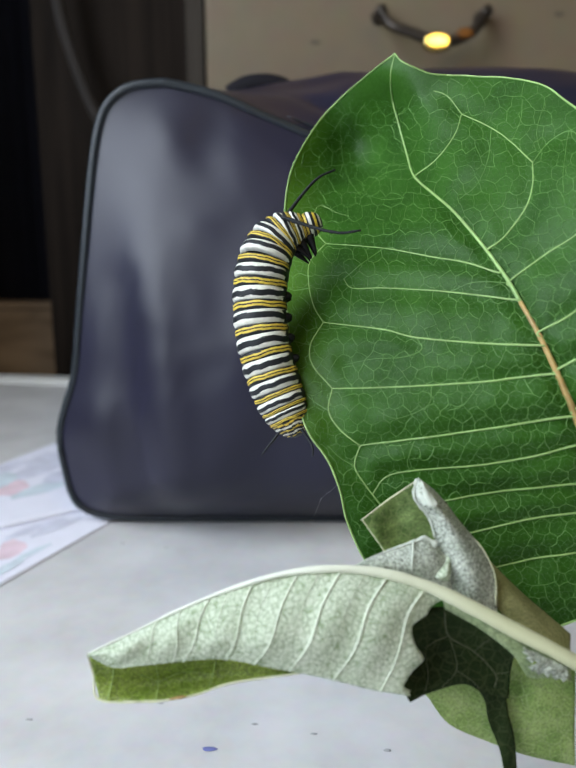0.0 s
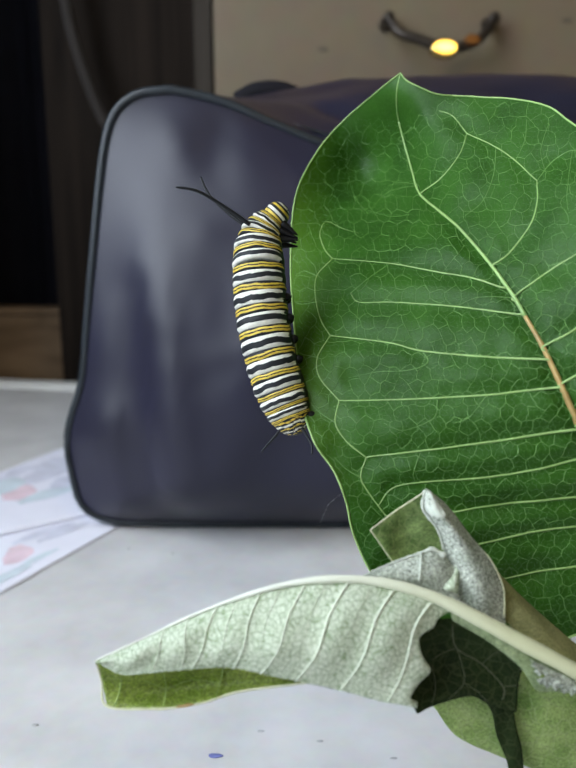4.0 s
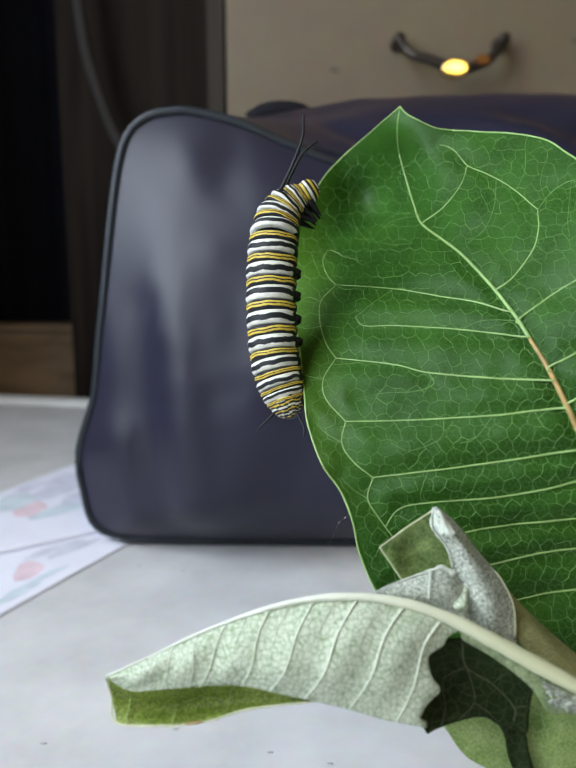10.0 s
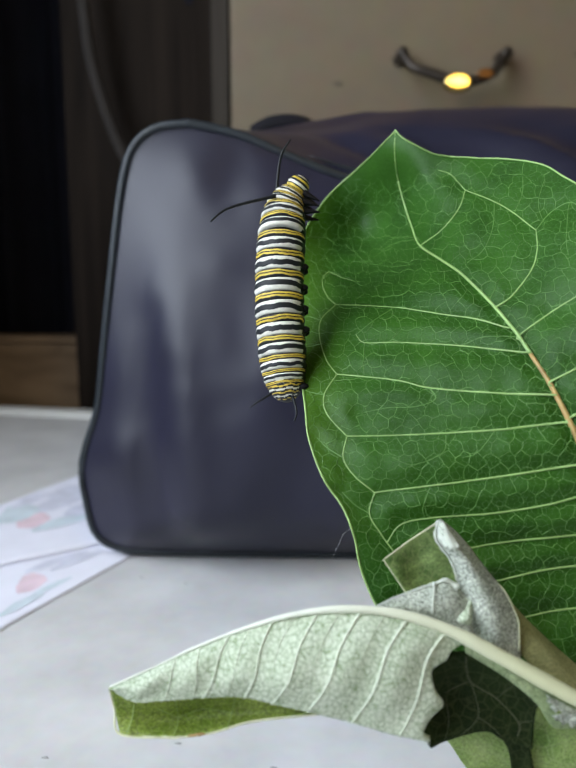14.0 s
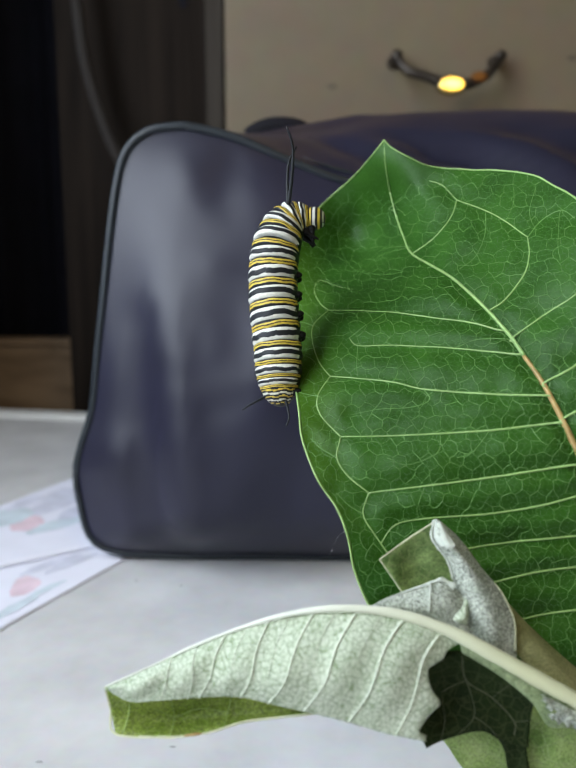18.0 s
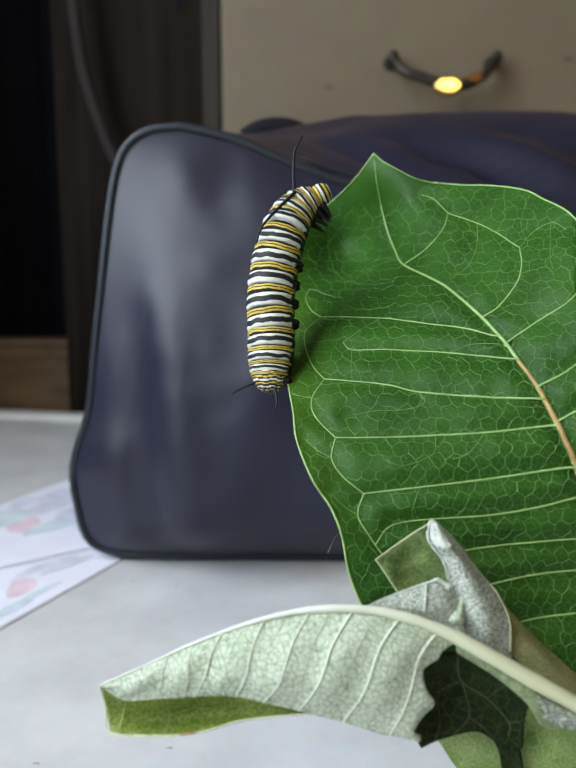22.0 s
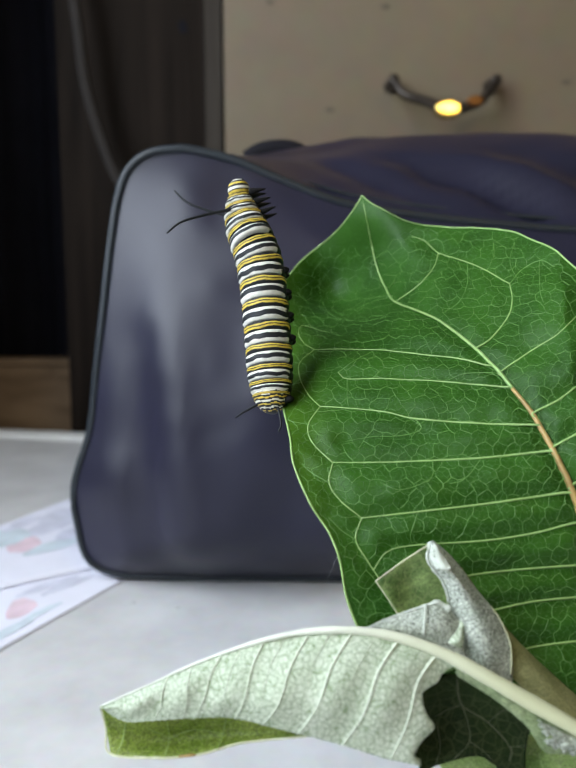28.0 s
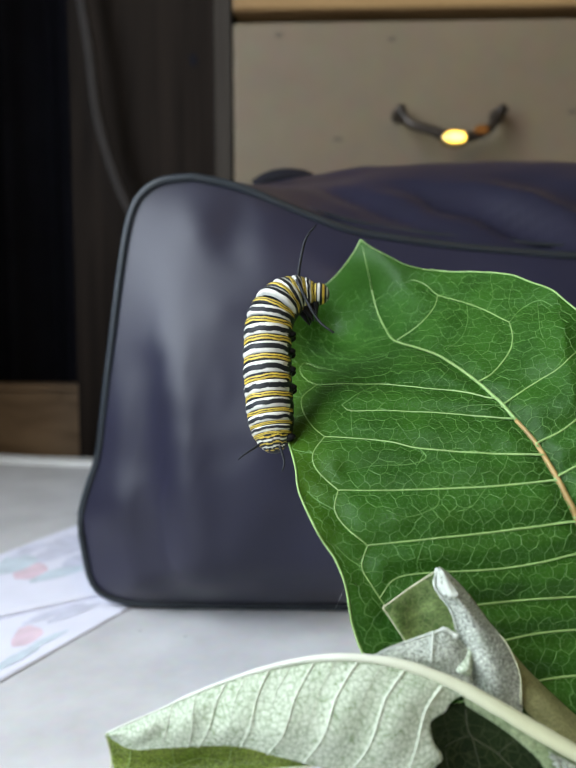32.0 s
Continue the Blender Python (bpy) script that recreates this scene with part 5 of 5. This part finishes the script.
step(17, (-1.9, 1.8), (-2.2, 12.1), (-3.6, 24.7), (-5.0, 36.6), (-5.6, 45.3), (-3.7, 51.0), (-13.7, -25.3), 1, 145, 235)
step(17.5, (-1.4, 1.6), (-1.8, 12.3), (-3.2, 24.8), (-3.7, 34.3), (-3.7, 40.2), (-0.8, 41.6), (-13.7, -24.7), 4, 125, 245)
step(18, (-1.9, 1.5), (-2.3, 12.2), (-3.3, 23.6), (-2.9, 34.3), (0.3, 41.3), (6.7, 41.6), (-13.7, -24.6), 1, 85, 90)
step(18.5, (-1.1, 1.7), (-2.4, 12.0), (-3.8, 23.4), (-3.4, 35.3), (-0.2, 43.6), (7.6, 46.0), (-13.7, -25.1), 0, 115, -5)
step(19, (-1.1, 2.0), (-2.0, 11.9), (-3.3, 23.3), (-3.0, 35.2), (0.2, 44.0), (6.7, 48.2), (-14.1, -25.5), 0, 130, 40)
step(19.5, (-2.2, 2.3), (-2.9, 12.9), (-3.4, 24.3), (-2.1, 35.1), (1.6, 43.9), (10.4, 46.7), (-14.3, -25.5), 0, 85, 85)
step(20, (-2.5, 2.9), (-3.2, 13.1), (-3.7, 24.6), (-2.0, 35.4), (2.2, 44.5), (9.5, 42.4), (-15.0, -26.5), 2, 30, 245)
step(20.5, (-2.6, 3.4), (-3.6, 13.2), (-3.6, 24.8), (-1.4, 36.9), (3.3, 44.6), (10.7, 45.9), (-15.8, -27.8), 1, 100, 250)
step(21, (-2.6, 3.7), (-3.6, 13.6), (-3.7, 25.3), (-1.0, 37.4), (3.7, 44.8), (8.5, 50.1), (-16.2, -28.3), 0, 190, 250)
step(21.5, (-1.9, 3.5), (-3.0, 13.8), (-3.1, 25.5), (-0.8, 37.7), (3.4, 45.4), (10.9, 47.7), (-16.2, -28.5), 1, 95, 230)
step(22, (-3.4, 4.3), (-3.0, 13.7), (-3.1, 25.3), (-0.8, 37.4), (2.9, 45.3), (9.1, 49.1), (-15.8, -27.9), 0, 85, 235)
step(22.5, (-3.8, 4.7), (-3.8, 14.1), (-2.6, 27.0), (0.2, 38.1), (3.0, 47.2), (7.3, 54.2), (-16.3, -28.7), 0, 140, 250)
step(23, (-3.1, 5.6), (-3.6, 15.8), (-2.3, 27.7), (0.5, 40.1), (2.4, 48.9), (4.3, 55.7), (-17.2, -30.2), 0, 175, 130)
step(23.5, (-2.4, 5.4), (-3.4, 15.4), (-2.5, 27.2), (0.2, 38.3), (2.6, 45.9), (4.5, 48.7), (-17.0, -29.8), 3, 150, 240)
step(24, (-3.2, 5.3), (-3.2, 15.7), (-2.4, 27.6), (0.4, 38.7), (2.3, 46.2), (4.2, 48.2), (-17.1, -30.3), 3, 110, 235)
step(24.5, (-4.0, 5.2), (-4.1, 15.9), (-2.3, 28.9), (0.9, 40.2), (3.4, 49.6), (5.8, 54.7), (-17.0, -30.3), 0, 130, 220)
step(25, (-4.4, 5.2), (-4.5, 15.9), (-3.7, 28.9), (-1.9, 41.4), (-1.0, 50.8), (-0.5, 58.6), (-16.8, -30.2), 0, 150, 215)
step(25.5, (-4.0, 5.2), (-4.1, 15.8), (-3.7, 28.8), (-3.3, 41.3), (-3.9, 50.5), (-4.8, 55.7), (-16.5, -29.9), 1, 110, 215)
step(27.5, (-3.1, 3.4), (-3.6, 14.0), (-5.1, 27.0), (-7.6, 38.3), (-10.7, 47.7), (-12.7, 54.6), (-16.7, -30.6), 0, 150, 200)
step(28, (-3.3, 4.1), (-3.9, 14.7), (-4.9, 26.7), (-6.5, 38.0), (-10.5, 48.6), (-12.0, 57.0), (-16.9, -30.8), 0, 155, 205)
step(28.3, (-3.1, 3.7), (-3.6, 14.1), (-4.6, 27.2), (-6.6, 38.5), (-9.2, 47.8), (-10.7, 56.3), (-16.8, -30.9), 1, 140, 215)
step(28.6, (-3.2, 3.7), (-3.8, 14.6), (-5.3, 27.7), (-6.8, 38.9), (-8.8, 47.8), (-8.3, 52.4), (-16.9, -31.0), 4, 125, 230)
step(29, (-3.4, 4.0), (-4.0, 14.9), (-5.5, 28.0), (-8.0, 41.7), (-9.5, 48.2), (-9.4, 52.3), (-16.9, -30.9), 4, 155, 225)
step(29.3, (-3.6, 3.2), (-4.2, 14.2), (-5.7, 27.3), (-7.7, 39.8), (-10.8, 48.0), (-14.2, 54.3), (-16.1, -30.5), 1, 180, 215)
step(29.6, (-3.4, 3.3), (-4.4, 14.8), (-5.9, 27.9), (-8.9, 39.3), (-13.6, 47.6), (-18.9, 53.3), (-16.1, -30.6), 0, 195, 245)
step(30, (-3.0, 2.7), (-3.8, 13.2), (-4.8, 23.8), (-7.8, 33.8), (-13.2, 40.5), (-20.9, 46.5), (-16.0, -29.3), 1, 172, 235)
step(30.3, (-4.2, 2.4), (-4.4, 12.4), (-5.4, 23.0), (-7.9, 32.8), (-12.2, 39.0), (-16.7, 40.8), (-15.8, -28.9), 5, 170, 250)
step(30.6, (-3.5, 2.1), (-4.1, 12.8), (-5.6, 23.4), (-8.5, 31.9), (-11.7, 36.5), (-13.8, 38.1), (-15.7, -28.6), 8, 165, 250)
step(30.8, (-3.7, 2.0), (-4.2, 12.1), (-5.7, 22.6), (-7.6, 31.1), (-10.4, 34.9), (-12.0, 35.9), (-15.9, -28.4), 9, 160, 250)
step(31, (-3.8, 1.6), (-4.1, 11.3), (-5.4, 21.8), (-6.6, 30.2), (-8.7, 34.7), (-8.7, 34.6), (-15.6, -27.9), 9, 170, 245)
step(31.3, (-5.1, 1.9), (-5.2, 10.5), (-6.3, 21.0), (-7.8, 30.7), (-7.8, 35.9), (-4.0, 32.4), (-15.9, -28.3), 7, 130, 255)
step(31.5, (-5.5, 1.4), (-5.6, 10.7), (-6.2, 20.0), (-6.8, 29.7), (-5.0, 34.7), (-0.3, 33.6), (-15.5, -27.5), 4, 90, 275)
step(31.7, (-5.9, 1.7), (-5.6, 11.0), (-6.2, 20.3), (-6.4, 30.1), (-3.7, 35.3), (2.0, 34.9), (-15.8, -27.9), 2, 85, 270)
step(31.9, (-4.6, 1.7), (-5.6, 10.1), (-6.2, 20.6), (-5.5, 30.4), (-1.8, 36.6), (5.4, 36.6), (-15.8, -28.2), 0, 65, 290)
step(32, (-4.6, 1.4), (-5.6, 10.2), (-6.2, 20.7), (-5.5, 30.6), (-0.8, 36.0), (6.3, 36.3), (-15.6, -28.2), 0, 75, 300)


def crawl():
    rows = {ob: [] for ob, f in rings_of}
    waves = {ob: [] for ob in feelers}
    last = [None, None]
    for t, pts, one, two in STEPS:
        line = curve(pts, 160)
        for again in range(2):
            line = [sum(line[i - w:i + w + 1], Vector()) / (2 * w + 1) for i, w in ((i, min(6, i, 160 - i)) for i in range(161))]
        for ob, f in rings_of:
            i = max(2, min(158, round(f * 160)))
            u = f * 160 - int(f * 160)
            p = line[int(f * 160)].lerp(line[min(160, int(f * 160) + 1)], u)
            w = 5 if f < 0.7 else 11
            z = line[min(160, i + w)] - line[max(0, i - w)]
            if f < 0.7:
                z.z *= 0.45
            z.normalize()
            x = z.cross(Vector((0, 0, 1))).normalized()
            y = z.cross(x)
            m = Matrix((x, y, z)).transposed().to_4x4()
            m.translation = p
            rows[ob].append((t, m))
        i = round(neck_at * 160)
        z = (line[i + 4] - line[i - 4]).normalized()
        x = z.cross(Vector((0, 0, 1))).normalized()
        for k, ang in enumerate((one, two)):
            if last[k] is not None:
                while ang - last[k][1] > 180:
                    ang -= 360
                while ang - last[k][1] < -180:
                    ang += 360
            out = 0.0016 if k == 0 else 0.0044
            spot = line[i] - x * 0.0026 + Vector((0, 0, -out if k == 0 else out))
            here = (t, ang, spot)
            steps = [here]
            if last[k] is not None and abs(ang - last[k][1]) > 60:
                b = last[k]
                steps = [(b[0] + (t - b[0]) * q, b[1] + (ang - b[1]) * q, b[2].lerp(spot, q)) for q in (0.34, 0.67)] + steps
            for tt, a, s in steps:
                tilt = 8 if k == 0 else -17
                waves[feelers[k]].append((tt, Matrix.Translation(s) @ Matrix.Rotation(radians(a), 4, "Z") @ Matrix.Rotation(radians(tilt), 4, "Y")))
            last[k] = here
    for ob, r in rows.items():
        walk(ob, r)
    for ob, r in waves.items():
        walk(ob, r)



def motions():
    walk(leaf, [(t, INPLANT @ Matrix.Translation(TOP_PIVOT + Vector((x, y, z)) * mm) @ Euler((radians(a), radians(b), radians(c))).to_matrix().to_4x4()) for t, a, b, c, x, y, z in (
        (0, 2.33, -2.27, 0.58, 0.87, 2.16, 2.92),
        (0.5, 2.28, -2.12, 0.43, 0.84, 2.00, 2.81),
        (1, 1.98, -2.09, 0.42, 0.86, 1.58, 2.61),
        (1.5, 1.85, -1.94, 0.38, 0.90, 1.36, 2.21),
        (2, 1.58, -1.84, 0.31, 0.83, 1.10, 2.06),
        (2.5, 1.19, -1.65, 0.18, 0.71, 0.61, 2.02),
        (3, 1.22, -1.62, 0.18, 0.79, 0.63, 1.95),
        (3.5, 1.33, -1.62, 0.17, 0.74, 0.62, 1.72),
        (5.5, 1.15, -1.43, 0.18, 0.59, 0.48, 1.35),
        (6, 1.04, -1.27, 0.22, 0.53, 0.57, 1.35),
        (6.5, 0.98, -1.12, 0.21, 0.39, 0.75, 1.42),
        (7, 0.90, -1.01, 0.21, 0.45, 0.71, 1.45),
        (7.5, 0.63, -0.80, 0.14, 0.37, 0.48, 1.30),
        (8, 0.36, -0.55, 0.06, 0.26, 0.35, 1.01),
        (8.5, 0.14, -0.37, 0.04, 0.19, 0.27, 0.52),
        (9, 0.00, -0.00, -0.00, 0.00, 0.00, 0.00),
        (9.5, -0.35, 0.07, -0.03, -0.09, -0.12, 0.10),
        (10, -0.72, 0.39, -0.14, -0.18, -0.28, 0.33),
        (10.5, -1.03, 0.56, -0.17, -0.27, -0.13, 0.77),
        (11, -1.18, 0.58, -0.13, -0.27, -0.35, 0.85),
        (11.5, -1.58, 0.73, -0.25, -0.30, -0.46, 0.82),
        (12, -2.02, 0.94, -0.36, -0.59, -0.80, 1.00),
        (12.5, -2.56, 1.21, -0.56, -0.66, -1.02, 1.24),
        (13, -2.69, 1.31, -0.57, -0.84, -0.96, 1.44),
        (13.5, -2.90, 1.45, -0.69, -0.95, -1.02, 1.52),
        (14, -3.06, 1.60, -0.68, -0.96, -1.09, 1.48),
        (14.5, -3.38, 1.64, -0.73, -1.06, -1.11, 1.73),
        (16.5, -3.88, 1.88, -1.03, -1.16, -0.61, 2.25),
        (17, -4.38, 2.16, -1.19, -1.31, -0.87, 2.56),
        (17.5, -4.95, 2.56, -1.44, -1.56, -1.12, 2.77),
        (18, -5.25, 2.68, -1.52, -1.67, -1.21, 2.97),
        (18.5, -5.46, 2.88, -1.59, -1.87, -1.27, 3.29),
        (19, -5.77, 3.10, -1.78, -1.94, -1.40, 3.42),
        (19.5, -6.10, 3.38, -2.05, -2.14, -1.64, 3.55),
        (20, -6.69, 3.76, -2.31, -2.34, -2.02, 3.53),
        (20.5, -7.04, 4.05, -2.53, -2.45, -2.27, 3.38),
        (21, -7.31, 4.32, -2.61, -2.71, -2.30, 3.26),
        (21.5, -7.53, 4.47, -2.68, -2.81, -2.16, 3.24),
        (22, -7.88, 4.79, -2.94, -2.85, -2.11, 3.76),
        (22.5, -8.22, 5.21, -3.09, -3.17, -2.30, 4.01),
        (23, -8.67, 5.55, -3.33, -3.28, -2.61, 3.97),
        (23.5, -9.22, 5.86, -3.59, -3.56, -2.85, 4.12),
        (24, -9.92, 6.03, -3.78, -3.72, -3.11, 4.48),
        (24.5, -10.19, 6.21, -3.90, -3.88, -3.26, 4.78),
        (25, -10.27, 6.36, -3.98, -3.93, -3.16, 4.94),
        (25.5, -10.40, 6.50, -3.96, -4.02, -2.96, 4.96),
        (27.5, -11.21, 6.71, -4.00, -4.07, -3.50, 4.29),
        (28, -11.47, 6.94, -4.16, -4.14, -3.49, 4.09),
        (28.5, -12.05, 7.31, -4.39, -4.32, -3.71, 3.95),
        (29, -12.21, 7.56, -4.43, -4.41, -3.48, 4.14),
        (29.5, -12.66, 7.77, -4.60, -4.60, -3.44, 4.38),
        (30, -13.28, 7.97, -4.81, -4.73, -3.66, 4.39),
        (30.5, -13.88, 8.21, -5.02, -4.72, -3.84, 4.46),
        (31, -14.14, 8.28, -5.10, -4.73, -3.93, 4.14),
        (31.5, -14.43, 8.58, -5.32, -4.95, -4.03, 4.08),
        (32, -14.80, 8.71, -5.48, -5.12, -4.11, 4.29),
    )])
    curl = ((0, 0.32, -0.71, 0.02), (1, 0.30, -0.67, 0.01), (2, 0.22, -0.55, 0.01), (3, 0.14, -0.44, 0.01), (3.5, 0.12, -0.38, 0.00), (5.5, 0.10, -0.35, 0.00), (6, 0.10, -0.34, 0.00), (7, 0.06, -0.24, 0.00), (8, 0.00, -0.15, 0.00), (9, -0.14, 0.02, 0.00), (10, -0.27, 0.20, 0.00), (11, -0.49, 0.45, 0.01), (12, -0.64, 0.67, 0.01), (13, -0.82, 0.87, 0.02), (14, -1.11, 1.07, 0.03), (14.5, -1.33, 1.18, 0.03), (16.5, -1.57, 1.30, 0.04), (17, -1.84, 1.45, 0.04), (18, -2.12, 1.64, 0.05), (19, -2.28, 1.72, 0.05), (20, -2.45, 1.77, 0.04), (21, -2.66, 1.84, 0.03), (22, -2.87, 1.92, 0.02), (23, -3.11, 1.96, -0.00), (24, -3.29, 2.06, -0.00), (25, -3.49, 2.13, -0.00), (25.5, -3.52, 2.15, -0.01), (27.5, -3.61, 2.18, -0.01), (28, -3.73, 2.19, -0.02), (29, -3.96, 2.21, -0.05), (30, -4.21, 2.29, -0.07), (31, -4.37, 2.40, -0.06), (32, -4.39, 2.46, -0.04))
    for j, strip in enumerate(tip_strips):
        share = (1 - j / TIP_STRIPS) ** 1.6 * mm
        walk(strip, [(t, Matrix.Translation(Vector((x, y, z)) * share)) for t, x, y, z in curl])
    walk(curled, [(t, INPLANT @ Matrix.Translation(LOW_PIVOT + Vector((x, y, z)) * mm) @ Euler((radians(a), radians(b), radians(c))).to_matrix().to_4x4()) for t, a, b, c, x, y, z in (
        (0, -0.08, 1.04, 0.17, 0.11, 0.83, 0.70),
        (0.5, -0.10, 1.00, 0.14, 0.20, 0.81, 0.68),
        (1, -0.04, 0.89, 0.03, 0.18, 0.45, 0.63),
        (1.5, -0.08, 0.80, 0.07, 0.29, 0.37, 0.59),
        (2, -0.00, 0.69, 0.08, 0.29, 0.25, 0.51),
        (2.5, -0.04, 0.64, -0.08, 0.26, -0.13, 0.50),
        (3, -0.09, 0.58, -0.08, 0.32, -0.18, 0.51),
        (3.5, -0.02, 0.59, -0.13, 0.28, -0.13, 0.52),
        (5.5, -0.04, 0.48, -0.22, 0.16, -0.11, 0.44),
        (6, -0.10, 0.48, -0.28, 0.10, -0.09, 0.47),
        (6.5, -0.03, 0.66, -0.22, 0.07, 0.18, 0.47),
        (7, -0.04, 0.61, -0.29, 0.14, 0.13, 0.42),
        (7.5, -0.06, 0.57, -0.31, 0.12, 0.02, 0.44),
        (8, -0.04, 0.38, -0.19, 0.18, 0.03, 0.35),
        (8.5, 0.04, 0.11, -0.09, 0.11, 0.09, 0.12),
        (9, 0.00, -0.00, 0.00, 0.00, 0.00, 0.00),
        (9.5, 0.12, -0.10, -0.08, -0.05, -0.15, -0.11),
        (10, 0.03, -0.02, 0.03, 0.05, -0.08, -0.06),
        (10.5, 0.12, -0.03, -0.07, 0.05, -0.01, -0.13),
        (11, 0.16, -0.02, -0.02, 0.08, -0.02, -0.15),
        (11.5, 0.23, -0.21, -0.07, 0.14, -0.08, -0.28),
        (12, 0.19, -0.26, -0.08, 0.01, -0.30, -0.28),
        (12.5, 0.19, -0.39, -0.19, 0.02, -0.40, -0.35),
        (13, 0.20, -0.33, -0.15, -0.05, -0.28, -0.34),
        (13.5, 0.16, -0.26, -0.31, -0.08, -0.33, -0.26),
        (14, 0.21, -0.35, -0.17, -0.03, -0.26, -0.35),
        (14.5, 0.22, -0.39, -0.17, -0.03, -0.18, -0.41),
        (16.5, 0.20, -0.17, -0.37, 0.25, 0.31, -0.31),
        (17, 0.21, -0.21, -0.43, 0.18, 0.14, -0.33),
        (17.5, 0.22, -0.30, -0.51, 0.13, 0.00, -0.40),
        (18, 0.17, -0.39, -0.39, 0.16, 0.02, -0.40),
        (18.5, 0.24, -0.14, -0.58, -0.01, -0.08, -0.30),
        (19, 0.14, -0.24, -0.55, 0.08, -0.10, -0.27),
        (19.5, 0.20, -0.26, -0.56, 0.12, -0.20, -0.33),
        (20, 0.21, -0.46, -0.62, -0.01, -0.37, -0.41),
        (20.5, 0.20, -0.58, -0.59, -0.03, -0.47, -0.44),
        (21, 0.21, -0.62, -0.59, -0.16, -0.33, -0.48),
        (21.5, 0.24, -0.68, -0.64, -0.21, -0.26, -0.56),
        (22, 0.22, -0.47, -0.84, -0.14, -0.22, -0.48),
        (22.5, 0.21, -0.59, -0.74, -0.27, -0.23, -0.48),
        (23, 0.22, -0.68, -0.90, -0.33, -0.43, -0.55),
        (23.5, 0.27, -0.87, -0.83, -0.31, -0.47, -0.69),
        (24, 0.21, -0.92, -0.98, -0.42, -0.70, -0.66),
        (24.5, 0.26, -0.96, -0.96, -0.46, -0.76, -0.69),
        (25, 0.26, -0.85, -1.00, -0.47, -0.62, -0.64),
        (25.5, 0.25, -0.86, -1.01, -0.51, -0.52, -0.67),
        (27.5, 0.31, -1.32, -0.79, -0.55, -0.69, -0.93),
        (28, 0.26, -1.45, -0.74, -0.49, -0.47, -1.01),
        (28.5, 0.27, -1.53, -0.69, -0.58, -0.46, -1.07),
        (29, 0.28, -1.45, -0.75, -0.69, -0.26, -1.06),
        (29.5, 0.27, -1.52, -0.72, -0.72, -0.13, -1.12),
        (30, 0.28, -1.71, -0.59, -0.69, -0.10, -1.23),
        (30.5, 0.30, -1.67, -0.64, -0.56, -0.22, -1.22),
        (31, 0.30, -1.85, -0.64, -0.68, -0.17, -1.31),
        (31.5, 0.29, -1.98, -0.59, -0.68, -0.18, -1.37),
        (32, 0.31, -2.03, -0.64, -0.78, -0.20, -1.39),
    )])
    crawl()


motions()
